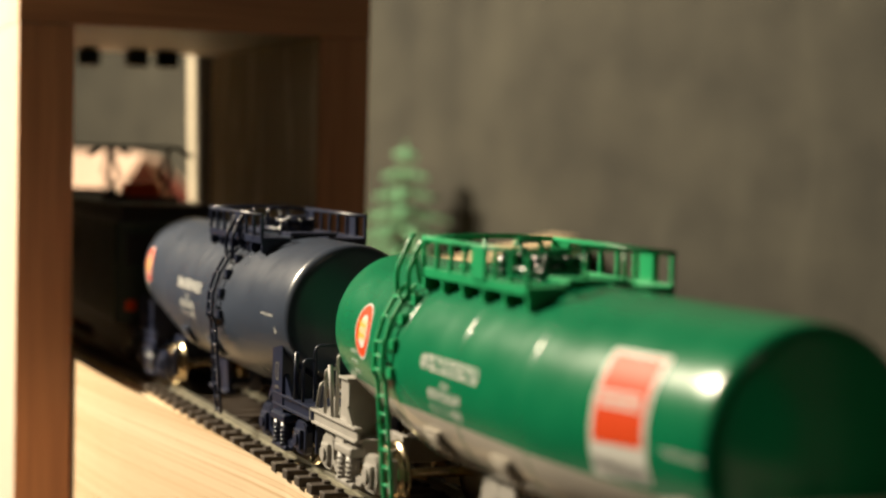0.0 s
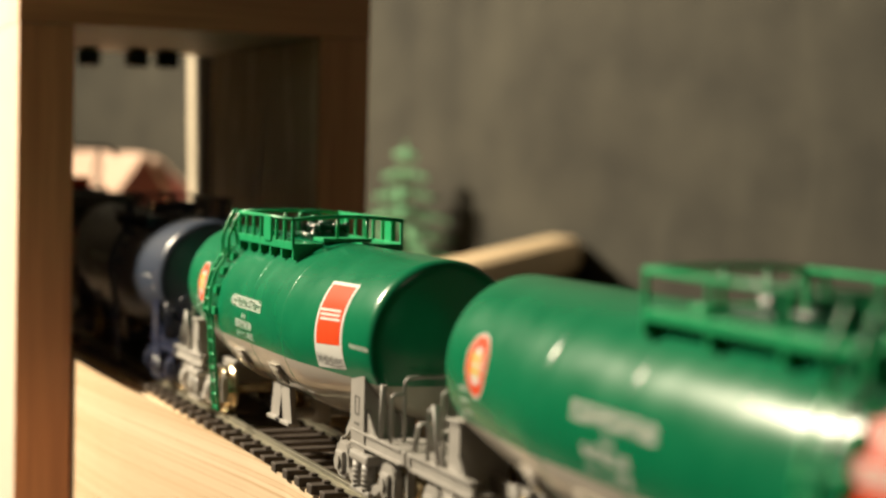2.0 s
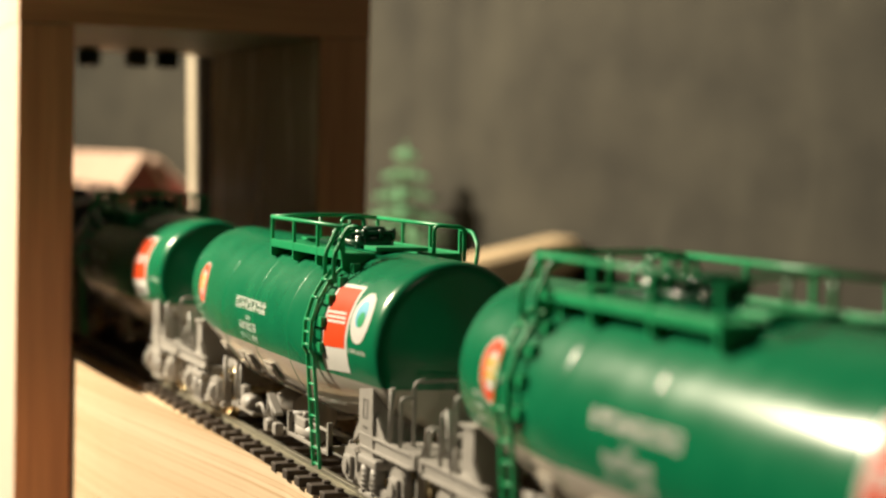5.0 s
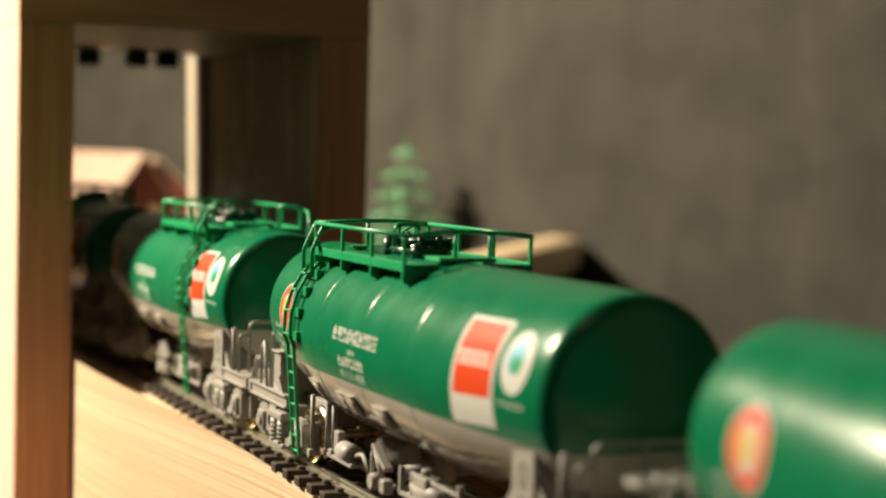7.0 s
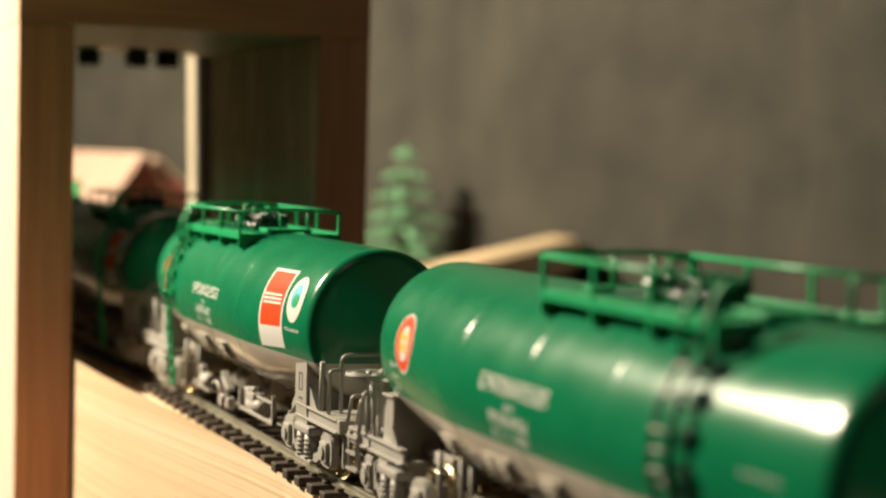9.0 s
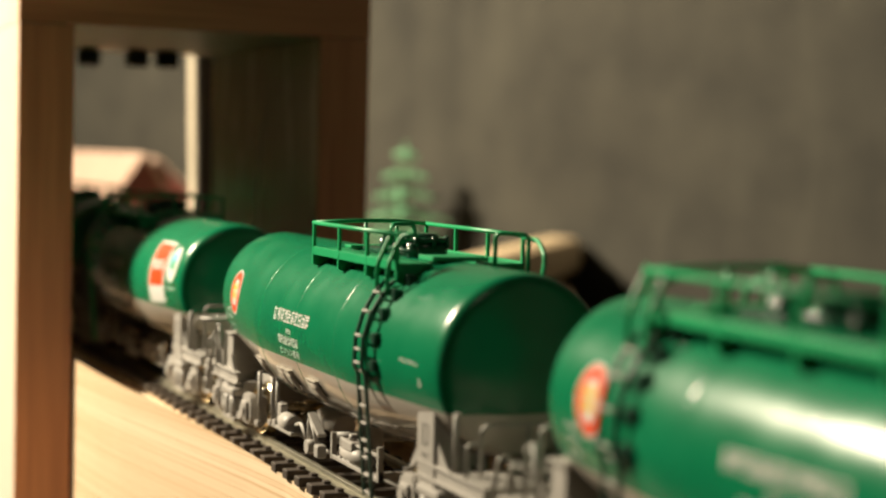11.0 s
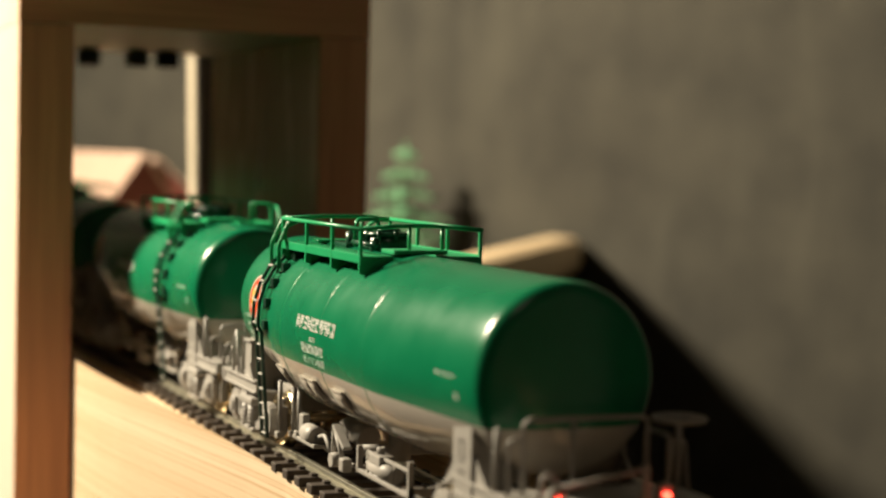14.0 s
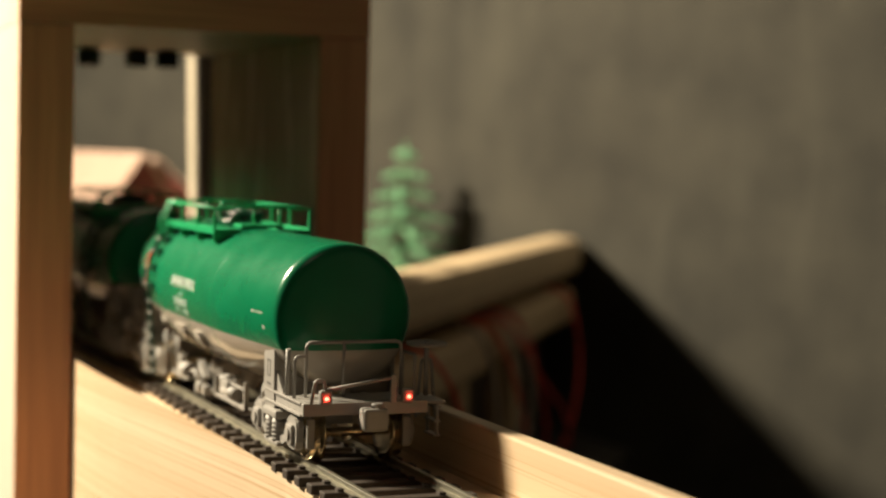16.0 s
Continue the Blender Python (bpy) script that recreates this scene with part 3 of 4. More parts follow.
def roof_platform(car, tank, trim, y0, y1, plates=False):
    """Walkways on the tank's shoulders with brackets and railing, and the hatch between them."""
    z = 42.9
    for x0, x1 in ((-11.6, -5.2), (5.4, 12.0)):
        bm = box(B(), x0, x1, y0, y1, z, z + 0.7, 0.15)
        edge = x0 if x0 < 0 else x1
        box(bm, edge - 0.25, edge + 0.25, y0, y1, z - 0.6, z + 1.0, 0.1)
        part("walkway", bm, trim, car)
        n = 6 if plates else 4
        for i in range(n):
            bm = B()
            y = y0 + 0.5 + (y1 - y0 - 1) * i / (n - 1)
            r, c = tank.section(y)
            s = 1 if x0 > 0 else -1
            outer, inner = abs(edge), abs(x1 if x0 < 0 else x0)
            pts = [(s * outer, z), (s * outer, z - 2.6), (s * (outer - 1.2), c + math.sqrt(max(1, r * r - (outer - 1.2) ** 2)) - 0.2), (s * inner, c + math.sqrt(r * r - inner * inner) - 0.2), (s * inner, z)]
            a = [bm.verts.new((u, y - 0.4, w)) for u, w in pts]
            b = [bm.verts.new((u, y + 0.4, w)) for u, w in pts]
            bm.faces.new(a)
            bm.faces.new(b[::-1])
            for k in range(len(a)):
                bm.faces.new((a[k], b[k], b[(k + 1) % len(a)], a[(k + 1) % len(a)]))
            bmesh.ops.recalc_face_normals(bm, faces=bm.faces)
            part("bracket", bm, trim, car)
    bm = box(B(), -5.2, 5.4, y0 + 0.2, y0 + 7, 43.9, 44.7, 0.15)
    part("crossing_plate", bm, trim, car)
    bm = box(B(), -5.2, 5.4, y1 - 4, y1 - 0.2, 43.7, 44.3, 0.15)
    part("crossing_plate", bm, trim, car)
    # railing: along both sides and round the near end
    bm = B()
    top = 48.5
    for x in (-11.6, 12.0):
        n = 8 if plates else 4
        for i in range(n):
            y = y0 + 0.5 + (y1 - y0 - 1) * i / (n - 1)
            box(bm, x - 0.3, x + 0.3, y - 0.3, y + 0.3, z - (0 if plates else 2.4), top)
        rod(bm, (x, y0, top), (x, y1, top), 0.4, 8)
    for ye in ((y0, y1) if y0 > -30 else (y1,)):
        skew = 1 if ye == y0 else -1
        tube(bm, bent([(-11.6, ye, top), (-3, ye + skew * 2.5, top + 0.6), (5, ye + skew * 2.5, top + 0.6), (12.0, ye, top)], 3), 0.42)
        for x in (-1.5, 5.0):
            rod(bm, (x, ye + skew * 2.2, 43.8), (x, ye + skew * 2.2, top + 0.5), 0.38, 7)
    part("railing", bm, trim, car)
    if not plates:
        ye, s = (y0, -1) if y0 < -30 else (y1, 1)
        bm = tube(B(), bent([(12.0, ye, 48.2), (11.4, ye + s * 7, 48.0), (10.4, ye + s * 12, 45.6), (9.6, ye + s * 12.5, 41.0)], 1.6), 0.4)
        tube(bm, bent([(6.0, ye + s * 1, 43.4), (6.0, ye + s * 1, 49.0), (11.0, ye + s * 4, 48.8), (11.0, ye + s * 4, 42.4)], 1.2), 0.4)
        part("end_hoop", bm, trim, car)
    if plates:
        for x, yp in ((-11.9, y0 + 0.42 * (y1 - y0)), (12.3, y0 + 0.2 * (y1 - y0)), (12.3, y1 - 3)):
            part("sign_plate", box(B(), x - 0.3, x + 0.3, yp - 2.6, yp + 2.6, z + 0.5, top + 0.2, 0.1), trim, car)
    # hatch, valves and loops
    ym = y0 + 0.52 * (y1 - y0)
    bm = B()
    rod(bm, (3.0, ym, 43.0), (3.0, ym, 46.2), 4.2, 28)
    rod(bm, (3.0, ym, 46.2), (3.0, ym, 46.9), 4.7, 28, 4.4)
    rod(bm, (3.0, ym, 46.9), (3.0, ym, 47.6), 2.6, 20, 2.2)
    for k in range(8):
        a = k * math.pi / 4
        rod(bm, (3 + 4.3 * math.cos(a), ym + 4.3 * math.sin(a), 45.0), (3 + 4.3 * math.cos(a), ym + 4.3 * math.sin(a), 47.2), 0.5, 7)
    part("hatch", bm, HATCH if trim is GREEN_DARK else trim, car)
    bm = B()
    for dx, dy, r, h in ((-1.6, 8.5, 1.3, 2.6), (1.0, 13.5, 1.5, 2.2), (-2.4, -7.5, 1.1, 1.6), (3.6, 13.0, 1.1, 2.9)):
        rod(bm, (dx, ym + dy, 43.0), (dx, ym + dy, 43.9 + h), r, 16)
        rod(bm, (dx, ym + dy, 43.9 + h), (dx, ym + dy, 44.5 + h), r * 0.55, 12)
    box(bm, -4, 1.5, ym + 5, ym + 15, 43.4, 44.4, 0.2)
    tube(bm, bent([(-3.2, ym - 10, 44.6), (-3.2, ym + 4, 44.8), (0.2, ym + 4, 44.8)]), 0.5)
    part("valve", bm, HATCH if trim is GREEN_DARK else trim, car)
    bm = tube(B(), bent([(-3.2, ym + 2, 44), (-3.2, ym + 2, 49.2), (2.4, ym + 4, 49.2), (2.4, ym + 4, 44)], 1.4), 0.42)
    part("hand_loop", bm, trim, car)


def ladder(car, tank, y, mat, flare):
    """A ladder up the side with small blocks beside it and hand loops at its head."""
    line = ladder_line(tank, y)
    bm = B()
    for dy in (-1.9, 1.9):
        for (xa, za), (xb, zb) in zip(line, line[1:]):
            a, b = Vector((xa, y + dy, za)), Vector((xb, y + dy, zb))
            d = (b - a).normalized()
            n = Vector((d.z, 0, -d.x))
            w = [o + n * u + Vector((0, v, 0)) for o in (a - d * 0.15, b + d * 0.15) for u, v in ((-0.32, -0.24), (0.32, -0.24), (0.32, 0.24), (-0.32, 0.24))]
            w = [bm.verts.new(q) for q in w]
            for f in ((0, 1, 2, 3), (7, 6, 5, 4), (0, 4, 5, 1), (1, 5, 6, 2), (2, 6, 7, 3), (3, 7, 4, 0)):
                bm.faces.new([w[i] for i in f])
    bmesh.ops.recalc_face_normals(bm, faces=bm.faces)
    part("rail", bm, mat, car)
    steps = []
    for (xa, za), (xb, zb) in zip(line, line[1:]):
        n = max(1, round(math.hypot(xb - xa, zb - za) / 3.1))
        steps += [(xa + (xb - xa) * i / n, za + (zb - za) * i / n) for i in range(n)]
    for x, z in steps:
        part("rung", rod(B(), (x, y - 1.9, z + 0.5), (x, y + 1.9, z + 0.5), 0.28, 6), GREY if mat is LADDER_BLACK else mat, car)
    bm = B()
    for x, z in line[2:]:
        p = tank.on(y - 3.9, min(z, 40.5), 0.0)
        box(bm, p.x - 0.9, p.x + 0.6, y - 4.8, y - 3.0, p.z - 0.5, p.z + 1.3, 0.1)
        box(bm, p.x - 0.7, p.x, y - 3.1, y - 1.9, p.z + 0.2, p.z + 0.7)
    part("side_block", bm, mat, car)
    x, z = line[-1]
    bm = B()
    for dy in (-2.6, 2.6):
        tube(bm, bent([(x - 1.4, y + dy, z - 2.5), (x - 1.6, y + dy, z + 2.4), (x + 1.0, y + dy, 48.6), (x + 2.6, y + dy - flare * 3, 48.6)], 1.3), 0.42)
    tube(bm, bent([(x + 0.6, y - 2.6, z + 0.4), (x - 0.6, y - 2.6, 46.6), (x + 2.4, y - 2.6, 48.0)], 1.0), 0.36)
    part("hand_loop", bm, mat if mat is not LADDER_BLACK else GREEN_DARK, car)


def underside(car, mat, plain=False):
    """Brake gear that hangs between the bogies; on the plain cars only a cradle and a valve."""
    if plain:
        for y in (-3, 3):
            bm = extrude_x(B(), [(y - 4.5, 6.0), (y + 4.5, 6.0), (y + 2.6, 13.0), (y - 2.6, 13.0)], -9.6, -8.4)
            box(bm, -10.4, -7.8, y - 4.8, y + 4.8, 5.2, 6.0, 0.2)
            part("cradle", bm, mat, car)
        part("belly_valve", rod(rod(B(), (0, 2, 4.5), (0, 2, 13.0), 2.2, 14), (-8, 2, 6.5), (8, 2, 6.5), 1.2, 12), mat, car)
        return
    bm = rod(B(), (-1.0, 16, 6.3), (-1.0, 29, 6.3), 2.3, 18)
    rod(bm, (-1.0, 29, 6.3), (-1.0, 30.2, 6.3), 2.3, 18, 1.3)
    part("air_tank", bm, mat, car)
    bm = rod(B(), (-9.0, -20, 5.8), (-9.0, -9, 5.8), 1.5, 14)
    box(bm, -10.4, -7.4, -15, -9, 6.5, 8.4, 0.3)
    rod(bm, (-9, -9, 5.8), (-9, -6, 5.8), 0.7, 8)
    rod(bm, (-9, -12, 8.2), (-9, -12, 9.6), 0.8, 8)
    part("brake_cylinder", bm, mat, car)
    bm = B()
    box(bm, -9.6, -9.0, -27, -1, 3.2, 4.0, 0.15)
    box(bm, -9.6, -9.0, -27, -6, 7.6, 8.2, 0.15)
    for y in (-20, -13, -6):
        box(bm, -9.5, -9.1, y - 0.35, y + 0.35, 3.4, 8.0)
    for y in (-27, -1):
        box(bm, -9.6, -8.6, y - 0.4, y + 0.4, 3.2, 9.6 if y < -20 else 8.2)
    box(bm, -9.4, -4, -27.4, -26.8, 3.2, 5.0)
    part("brake_frame", bm, mat, car)
    bm = B()
    for y, k in ((4.5, 1), (11, -1)):
        tube(bm, [(-10.2, y, 3.4), (-11.0, y + k * 2.6, 9.4)], 0.5)
    box(bm, -11.6, -9.8, 1.0, 8.5, 8.4, 9.2, 0.2, Matrix.Rotation(radians(28), 4, "X"))
    box(bm, -11.6, -9.6, 1.4, 4.0, 2.6, 5.2, 0.4)
    rod(bm, (-11.8, 8, 4), (-9.4, 8, 4), 1.4, 12)
    part("brake_lever", bm, mat, car)
    bm = B()
    tube(bm, bent([(-8.4, 36, 4.6), (-8.4, 12, 3.4), (-8.4, -38, 3.8)]), 0.4)
    part("brake_rigging", bm, mat, car)
    for y, x, z0 in ((43, -11.2, 3.0), (36, -10.4, 4.2), (31, -10.8, 5.0)):
        bm = rod(B(), (x, y, z0), (x, y, 14.6), 0.5, 8)
        box(bm, x - 0.9, x + 0.9, y - 0.9, y + 0.9, z0 - 0.4, z0 + 0.9, 0.2)
        part("hanger", bm, mat, car)
    bm = box(B(), -11.6, -8.0, 19, 33, 4.2, 5.0, 0.2)
    rod(bm, (-10.2, 20.5, 6.2), (-10.2, 27.0, 6.2), 1.9, 16)
    box(bm, -11.0, -9.4, 28.0, 32.0, 5.0, 9.6, 0.3)
    tube(bm, bent([(-10.2, 20.5, 6.2), (-10.2, 16.0, 7.4), (-10.2, 12.0, 4.2)], 1.5), 0.45)
    part("control_valve", bm, mat, car)
    part("belly_valve", rod(rod(B(), (0, 2, 4.5), (0, 2, 13.0), 2.2, 14), (-8, 2, 6.5), (8, 2, 6.5), 1.2, 12), mat, car)


def belly_ledges(car, tank, mat, places=((35.5, 1), (17.0, 2), (-2.0, 1))):
    for y, n in places:
        for k in range(n):
            ya = y - k * 4.6
            yb = ya - (6.0 if n == 1 else 4.0)
            bm = tank.patch(B(), yb, ya, 15.6, 18.8, 0.75, 2, 3)
            bmesh.ops.solidify(bm, geom=bm.faces[:], thickness=0.5)
            box(bm, tank.on(ya, 18.9).x - 0.9, tank.on(ya, 18.9).x + 0.6, yb, ya, 18.8, 19.15, 0.08)
            part("ledge", bm, mat, car)


def printing(car, tank, logo_y, label=None, disc=None, marks=False, black_foot=False, seed=1, white=None):
    """All that is printed on the side: emblem, company row, number rows, signboard, disc."""
    white = white or WHITE
    if logo_y is not None:
        p = part("emblem", tank.oval(B(), logo_y, 31.3, 4.1, 4.6), RED, car, "round red and yellow emblem")
        part("emblem_ring", tank.oval(B(), logo_y - 0.2, 31.2, 2.4, 2.9, 0.08), WHITE, p)
        bm = tank.patch(B(), logo_y - 1.7, logo_y + 2.3, 31.9, 32.5, 0.1, 2, 2)
        tank.patch(bm, logo_y - 1.9, logo_y + 1.9, 30.2, 30.8, 0.1, 2, 2)
        for dy in (-1.5, 0.1, 1.6):
            tank.patch(bm, logo_y + dy - 0.3, logo_y + dy + 0.4, 29.6, 33.2, 0.1, 1, 4)
        part("emblem_heart", bm, YELLOW, p)
        bm = tank.oval(B(), logo_y, 31.3, 4.45, 5.0, 0.04)
        part("emblem_rim", bm, WHITE, p)
    for k, z in enumerate((29.0, 27.2, 25.4)):
        if logo_y is not None:
            part("small_print", glyph_row(tank, logo_y + 7.4, logo_y + 3.2, z - 2.2, z - 1.4, 3, seed + 70 + k), white, car)
    part("company_print", glyph_row(tank, 15.8, -7.0, 28.8, 31.3, 10, seed), white, car)
    part("small_print", glyph_row(tank, 7.0, 3.6, 26.8, 27.7, 2, seed + 1), white, car)
    part("number_print", glyph_row(tank, 12.2, -0.8, 24.5, 26.3, 8, seed + 2), white, car)
    part("cargo_print", small_print(tank, "ガソリン専用", 11.8, 22.5, 1.75, 1.22), white, car)
    if marks:
        part("small_print", glyph_row(tank, -52.5, -60.0, 28.4, 29.0, 9, seed + 3, 0.34), white, car)
        part("small_print", glyph_row(tank, -59.6, -60.9, 25.1, 26.4, 1, seed + 4), white, car)
    if label:
        ya, yb = label
        board = part("signboard", tank.patch(B(), yb, ya, 22.6, 38.3), WHITE, car, "white-framed red signboard")
        part("red_field", tank.patch(B(), yb + 1.0, ya - 1.0, 27.0, 37.7, 0.09), RED, board)
        bm = B()
        for k, z in enumerate((31.4, 32.2, 33.0)):
            tank.patch(bm, yb + 1.8 + 0.3 * k, ya - 1.9 + 0.3 * k, z, z + 0.45, 0.12, 4, 1)
        part("pale_band", bm, WHITE, board)
        if black_foot:
            part("black_print", glyph_row(tank, ya - 0.7, yb + 0.6, 23.0, 24.9, 5, seed + 6), BLACK, board)
            part("small_print", glyph_row(tank, yb - 3.5, yb - 12.0, 27.5, 28.3, 8, seed + 9), white, car)
    if disc:
        ring = part("round_sticker", tank.oval(B(), disc, 33.4, 4.3, 4.8), WHITE, car, "round white sticker with blue-green heart")
        bm = tank.oval(B(), disc + 0.3, 34.0, 2.3, 2.5, 0.09)
        part("sticker_heart", bm, LIGHT_BLUE, ring)
        part("sticker_leaf", tank.oval(B(), disc - 0.2, 33.0, 1.6, 1.4, 0.11), GREEN_DARK, ring)
        part("small_print", glyph_row(tank, disc + 4.2, disc - 3.8, 26.9, 27.6, 8, seed + 5), white, car)


def tank_car(label, tank, paint, trim, ladder_mat, under, frame_mat, deck_y, ladder_y, prints, brake=(0, 0), plates=False, lamps=False, rail=24.0):
    car = thing("tank_car", at(0, 0, 0), label, "tank car", "cars of the tank train")
    part("tank_upper", tank.shell(False), paint, car)
    part("tank_lower", tank.shell(True), under, car)
    for y in (26, 2, -22):
        part("weld", tank.seam(y), paint, car)
    roof_platform(car, tank, trim, deck_y[0], deck_y[1], plates)
    ladder(car, tank, ladder_y, ladder_mat, 1 if ladder_y < 0 else -1)
    for s in (-1, 1):
        bogie(car, s * (tank.half - 5), frame_mat)
    end_deck(car, 1, frame_mat, tank, brake[0])
    end_deck(car, -1, frame_mat, tank, brake[1], lamps, rail)
    underside(car, frame_mat, plates)
    belly_ledges(car, tank, under, *([((17.0, 1), (-9.0, 1))] if plates else []))
    printing(car, tank, **prints)
    return car


CENTRES = {"blue": 1236.0, "A": 1074.0, "B": 908.5, "C": 741.5, "D": 571.5, "E": 401.5}
cars = []
T1, T2 = Tank(66.0, big=16.8, flat=28.0), Tank(65.5, big=16.7, flat=26.0, small=14.5, front=13.8, cut=0.5)
cars.append((tank_car("slate blue model tank car with navy ladder and round red emblem", T2, BLUE, BLUE_DARK, BLUE_DARK, BLUE, BLUE_DARK, (-40, 4), -22,
                      dict(logo_y=58, marks=True, seed=11), plates=True), "blue"))
cars.append((tank_car("green and grey model tank car with red signboard lettered black below", T2, GREEN, GREEN_DARK, GREEN_DARK, GREY_TANK, GREY, (-13, 28), 31.5,
                      dict(logo_y=47.5, label=(-41, -54.5), black_foot=True, seed=21), brake=(0, 1), plates=True), "A"))
cars.append((tank_car("green and grey model tank car with signboard behind its ladder", T1, GREEN, GREEN_DARK, GREEN_DARK, GREY_TANK, GREY, (-40.5, 6.5), -38.5,
                      dict(logo_y=50.5, label=(-42, -54.5), disc=-59.2, seed=31), brake=(0, 0)), "B"))
cars.append((tank_car("green and grey model tank car with signboard and round sticker", T1, GREEN, GREEN_DARK, GREEN_DARK, GREY_TANK, GREY, (-6.5, 42.5), 41.5,
                      dict(logo_y=50.5, label=(-38.8, -53), disc=-58.8, seed=41), brake=(0, 0)), "C"))
cars.append((tank_car("green and grey model tank car with black ladder behind the hatch", T1, GREEN, GREEN_DARK, LADDER_BLACK, GREY_TANK, GREY, (-40.5, 6.5), -38.5,
                      dict(logo_y=51, marks=True, seed=51), brake=(-1, 0), rail=20.8), "D"))
cars.append((tank_car("last green model tank car with two red tail lamps lit", T1, GREEN, GREEN_DARK, LADDER_BLACK, GREY_TANK, GREY, (-6.5, 42.5), 41.5,
                      dict(logo_y=51, marks=True, seed=61), brake=(0, 1), lamps=True), "E"))

# ---- the locomotive that leads ----
loco = thing("electric_locomotive", at(0, 0, 0), "dark green electric model locomotive with raised pantograph", "locomotive")
bm = box(B(), -17, 17, -95, 95, 12, 42, 1.2)
part("body", bm, LOCO, loco)
part("roof", extrude_x(B(), [(-95, 42), (-90, 46), (90, 46), (95, 42)], -15, 15), BLACK, loco)
part("underframe", box(B(), -13, 13, -98, 98, 6, 12, 0.5), BLACK, loco)
for y in (-62, 62):
    part("truck", box(B(), -12.5, 12.5, y - 24, y + 24, 2, 8, 1), BLACK, loco)
for y in (-47, 47):
    bm = B()
    for x in (-9, 9):
        tube(bm, bent([(x, y - 9, 47.5), (x * 0.9, y + 9, 54), (x, y - 2, 62)], 1), 0.5)
        tube(bm, bent([(x, y + 9, 47.5), (x * 0.9, y - 9, 54), (x, y + 2, 62)], 1), 0.5)
    for dy in (-2.5, 2.5):
        tube(bm, bent([(-16, y + dy, 60), (-12, y + dy, 62.8), (12, y + dy, 62.8), (16, y + dy, 60)], 2), 0.55)
    box(bm, -10, 10, y - 10, y - 8.6, 46, 47.5)
    box(bm, -10, 10, y + 8.6, y + 10, 46, 47.5)
    part("pantograph", bm, BLACK, loco)
for y in (-30, -10, 10, 30):
    for s in (-1, 1):
        part("window", box(B(), min(s * 16.8, s * 17.2), max(s * 16.8, s * 17.2), y - 6, y + 6, 30, 37, 0.1), BLACK, loco)
for x in (-9, 9):
    part("cab_window", box(B(), x - 5, x + 5, -95.3, -94.8, 29, 38, 0.1), BLACK, loco)
for y in (-94, 94):
    part("marker_lamp", box(B(), -14, -11, min(y, y * 1.015), max(y, y * 1.015), 16, 19, 0.4), RED, loco)
part("roof_gear", box(B(), -5, 5, -52, -42, 46, 51.5, 0.5), RED, loco)
cars.append((loco, "loco"))
CENTRES["loco"] = 1420.0

# ---- beside the gate: a board on the skew from the gate to the wall, wires, tree, house ----
shelf_board = thing("skew_board", at(126, 594.5, -4, 0, 0, 54.3), "beige wooden board with a rounded edge between gate and wall", "board")
part("upper_board", box(B(), -60, 366, 0, 26, 0, 22, 7), BEIGE, shelf_board)
part("lower_board", box(B(), -60, 118, 2, 26, -30, -7, 6), BEIGE, shelf_board)
part("lower_board", box(B(), 128, 340, 0, 26, -26, -5, 6), BEIGE, shelf_board)
# added dark sheet: blocks leaking lamp light, gives the black behind the cables
part("shade_panel", box(B(), -60, 384, 26.6, 30, -86, 16, 0.5), DARK_PANEL, shelf_board, "added dark brown panel shading the space behind the boards")
for x in (-20, 110, 230):
    part("spacer", box(B(), x - 10, x + 10, 14, 26, -5, 0), BEIGE, shelf_board)
    part("post", box(B(), x - 8, x + 8, 12, 26, -86, -26, 1), BEIGE, shelf_board)


def wire(x, reach, sag, top, mat, word, r=1.0):
    """A cable that leaves the slit between the boards, bends down over the lower one and falls to the table."""
    rng = random.Random(int(x * 7))
    pts = [(x, 10, top), (x + 2, -3, top - 2), (x + reach * 0.15, -9, top - 14)]
    pts += [(x + reach * k + rng.uniform(-2, 2), -9 - sag * math.sin(k * 3.1), top - 14 + (-88 - top + 14) * k) for k in (0.25, 0.5, 0.75, 1.0)]
    pts.append((x + reach * 1.2, 12, -88.5))
    bm = tube(B(), [Vector(p) for p in bent(pts, 12, 4)], r, 8)
    o = part("cable", bm, mat)
    o.matrix_world = at(126, 594.5, -4, 0, 0, 54.3)
    return tagged(o, "thin " + word + " cable hanging from the boards to the table", "cable", "cables under the board")


for x, reach, sag, mat, word in ((-25, 100, 5, WIRE_RED, "dark red"), (85, 60, 6, WIRE_RED, "dark red"), (108, 165, 9, WIRE_RED, "dark red"), (290, -50, 6, WIRE_RED, "dark red"), (140, 58, 5, WIRE_RED, "dark red"),
                                 (62, 8, 4, WIRE_GREY, "grey"), (122, -45, 6, WIRE_GREY, "grey"), (150, -66, 8, WIRE_GREY, "grey")):
    wire(x, reach, sag, -2.6, mat, word)


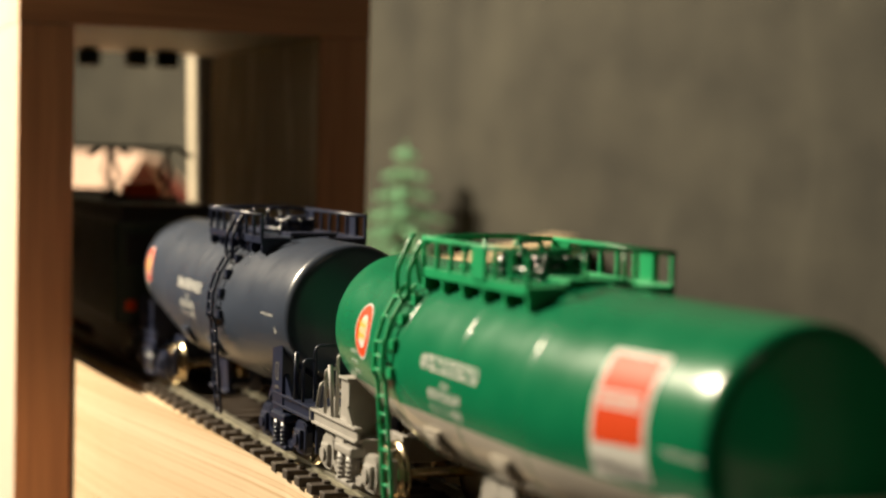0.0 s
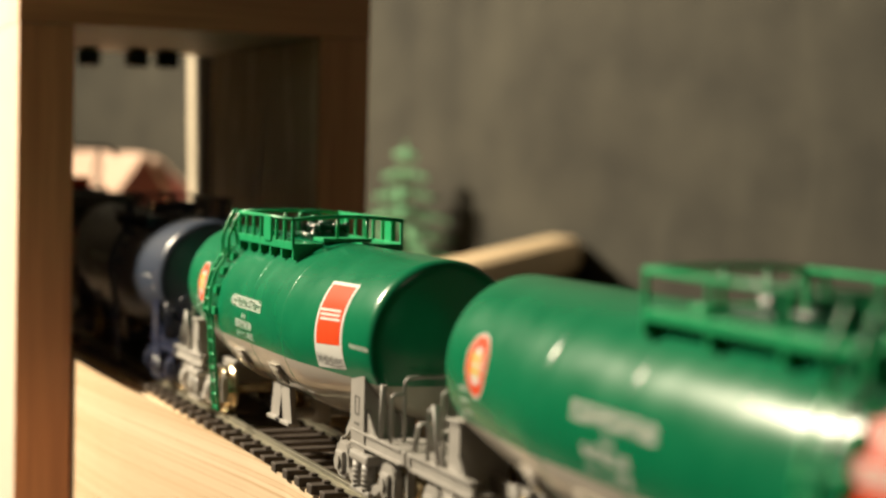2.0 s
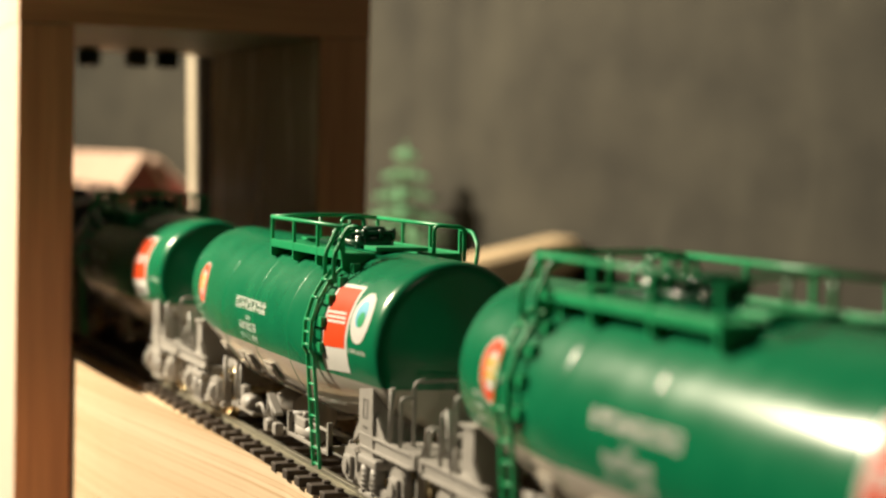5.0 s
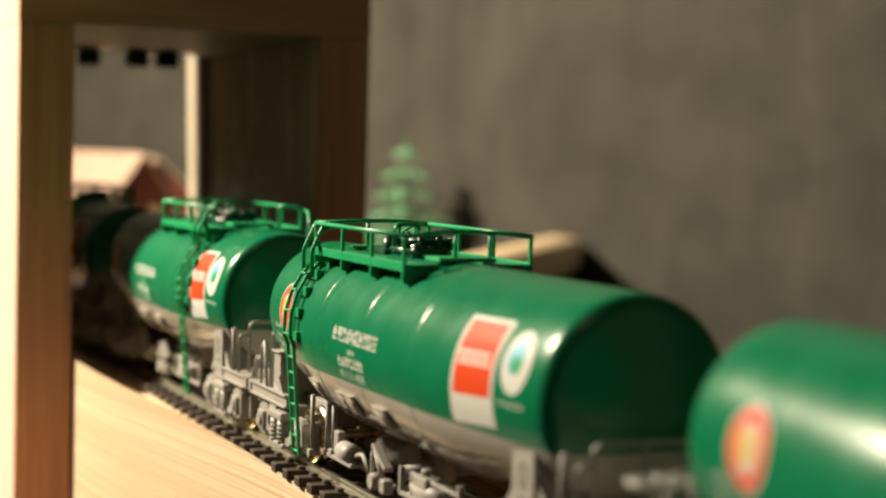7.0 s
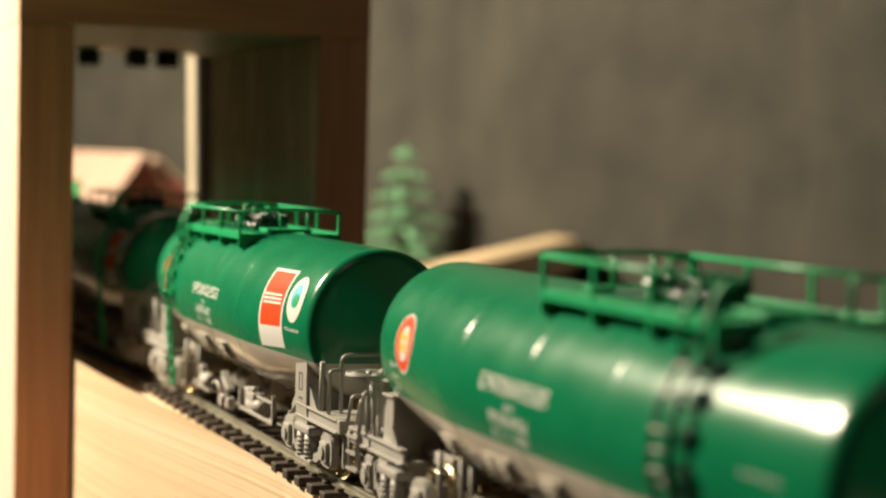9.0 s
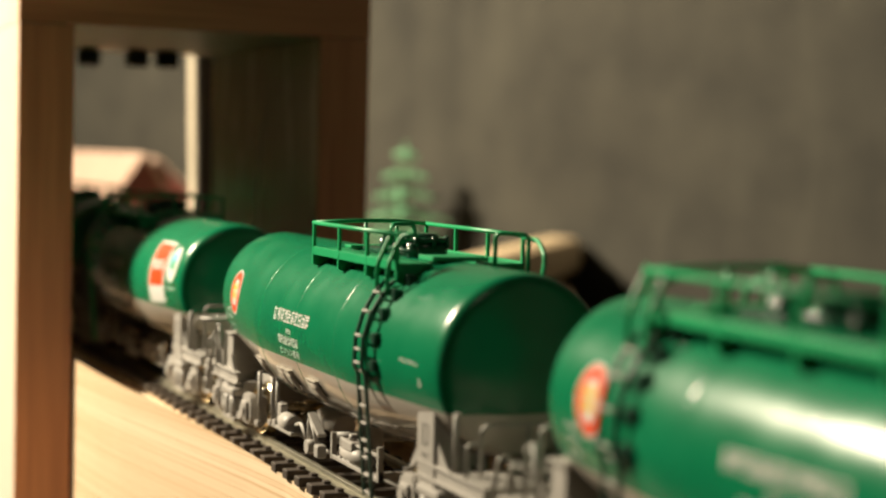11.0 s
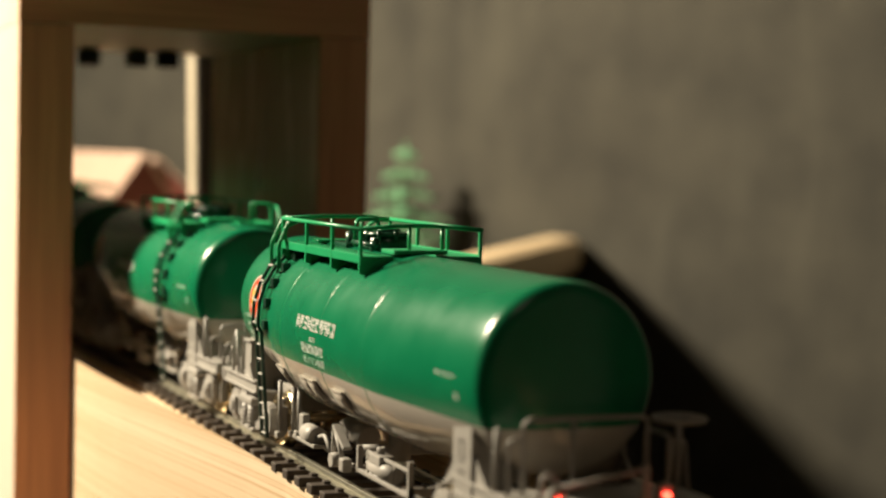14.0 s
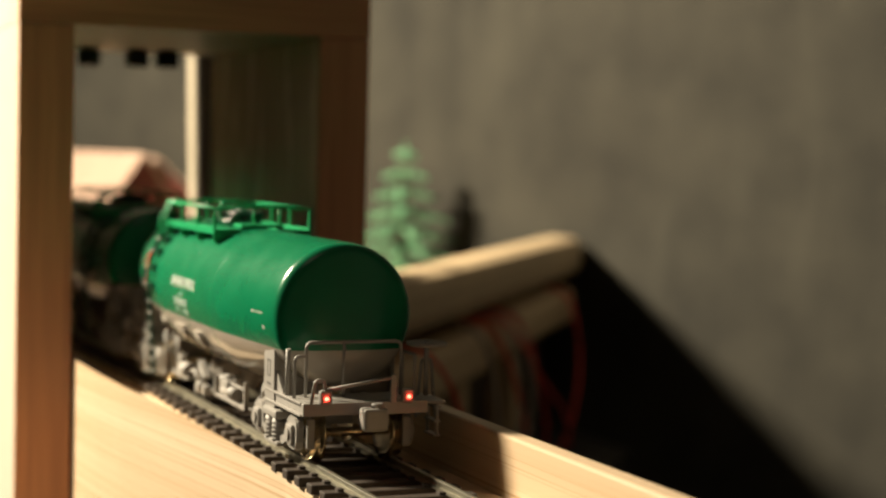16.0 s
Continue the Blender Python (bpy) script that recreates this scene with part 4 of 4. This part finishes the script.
def fir_tree(m, height, width, label):
    """A fir: tapered trunk, whorls of drooping branches, each a spray of small needle clumps."""
    tree = thing("fir_tree", m, label, "tree")
    part("trunk", rod(B(), (0, 0, 0), (0, 0, height * 0.96), height * 0.03, 10, height * 0.006), BARK, tree)
    rng = random.Random(5)
    whorls = 7
    for i in range(whorls):
        k = i / (whorls - 1)
        z, reach = height * (0.12 + 0.80 * k), width * (1.0 - 0.84 * k ** 1.5)
        count = 11 - int(5 * k)
        bm = B()
        for j in range(count):
            a = j * 2 * math.pi / count + i * 0.7 + rng.uniform(-0.2, 0.2)
            d = Vector((math.cos(a), math.sin(a), 0))
            long = reach * rng.uniform(0.78, 1.1)
            rod(bm, (0, 0, z), d * long + Vector((0, 0, z - long * 0.28)), 0.6, 5, 0.25)
            for q in range(7):
                u = (q + 0.8) / 7.4
                r = height * 0.046 * (1.25 - 0.55 * u) * rng.uniform(0.75, 1.2)
                p = d * long * u + Vector((rng.uniform(-1, 1), rng.uniform(-1, 1), z - long * 0.28 * u + rng.uniform(-0.4, 0.8)))
                blob = bmesh.ops.create_icosphere(bm, subdivisions=1, radius=r)
                for v in blob["verts"]:
                    v.co = Vector((v.co.x, v.co.y, v.co.z * 0.42)) * rng.uniform(0.7, 1.3) + p
        part("branch_whorl", bm, LEAF, tree)
    bm = bmesh.ops.create_cone(bm := B(), segments=7, radius1=2.2, radius2=0.2, depth=height * 0.14) and bm
    bmesh.ops.translate(bm, verts=bm.verts, vec=(0, 0, height * 0.96))
    part("tip", bm, LEAF, tree)
    return tree


def gable_house(m, label, w, d, eave, ridge):
    """A house with its gable to the viewer: walls, two roof slopes with bargeboards, chimney."""
    house = thing("model_house", m, label, "house")
    bm = B()
    outline = [(-w, 0), (w, 0), (w, eave), (0, ridge - 1.5), (-w, eave)]
    a = [bm.verts.new((x, 0, z)) for x, z in outline]
    b = [bm.verts.new((x, d, z)) for x, z in outline]
    bm.faces.new(a)
    bm.faces.new(b[::-1])
    for i in range(5):
        bm.faces.new((a[i], b[i], b[(i + 1) % 5], a[(i + 1) % 5]))
    bmesh.ops.recalc_face_normals(bm, faces=bm.faces)
    part("wall", bm, HOUSE_RED, house)
    for s in (-1, 1):
        bm = B()
        pts = [(0, ridge), (s * (w + 4), eave - 4 * (ridge - eave) / w), (s * (w + 4), eave - 2.2 - 4 * (ridge - eave) / w), (0, ridge - 2.4)]
        a = [bm.verts.new((x, -4, z)) for x, z in pts]
        b = [bm.verts.new((x, d + 4, z)) for x, z in pts]
        bm.faces.new(a)
        bm.faces.new(b[::-1])
        for i in range(4):
            bm.faces.new((a[i], b[i], b[(i + 1) % 4], a[(i + 1) % 4]))
        bmesh.ops.recalc_face_normals(bm, faces=bm.faces)
        roof = part("roof", bm, ROOF, house)
        for k in range(1, 9):
            u = k / 9
            x, z = s * (w + 4) * u, ridge + (pts[1][1] - ridge) * u
            part("tile_course", box(B(), x - 0.5, x + 0.5, -4, d + 4, z - 0.3, z + 0.45), ROOF, roof)
    for x in (-w * 0.4, w * 0.4):
        part("window", box(B(), x - 3, x + 3, -0.6, 0.4, eave - 14, eave - 4, 0.2), PALE, house)
    return house


fir_tree(at(261.5, 982, -12), 82, 41, "light green model fir tree with layered drooping branches")
ground = tagged(part("ground_board", prism(B(), [(66, 590), (296, 912), (150, 1360), (50, 1360), (50, 700), (66, 700)], -26, -12), BEIGE), "beige wooden ground board that carries houses and tree", "board")
for x, y in ((75, 720), (130, 1330), (70, 1330), (250, 960)):
    tagged(part("wooden_block", box(B(), x - 14, x + 14, y - 14, y + 14, -90, -26, 1), BEIGE), "beige wooden block propping up the ground board", "block", "blocks under the ground board")
gable_house(at(71.5, 854, -12), "model house with pale pink roof and dark red gable", 15.5, 210, 50, 72.5)
gable_house(at(132, 1090, -12), "larger model house with pale pink roof farther off", 28, 120, 44, 70)


# ---- the train draws away along the track ----
# distance run (mm) from the clip's start, second by second
RUN = [0.0, 55.82, 112.43, 168.31, 221.96, 273.9, 324.64, 375.26, 426.85, 478.83, 530.65, 582.41, 634.22, 685.89, 737.26, 788.77, 840.84]


def motions():
    for ob, key in cars:
        start = CENTRES[key] - RUN[-1]
        walk(ob, [(float(t), at(0, start + d, 0)) for t, d in enumerate(RUN)])
    for w, y in WHEELSETS:
        rows = []
        for k in range(113):
            t = k / 7
            d = float(np.interp(t, range(17), RUN))
            rows.append((t, at(0, y, 5.4, -math.degrees(d / 5.4) + y)))
        walk(w, rows)


motions()
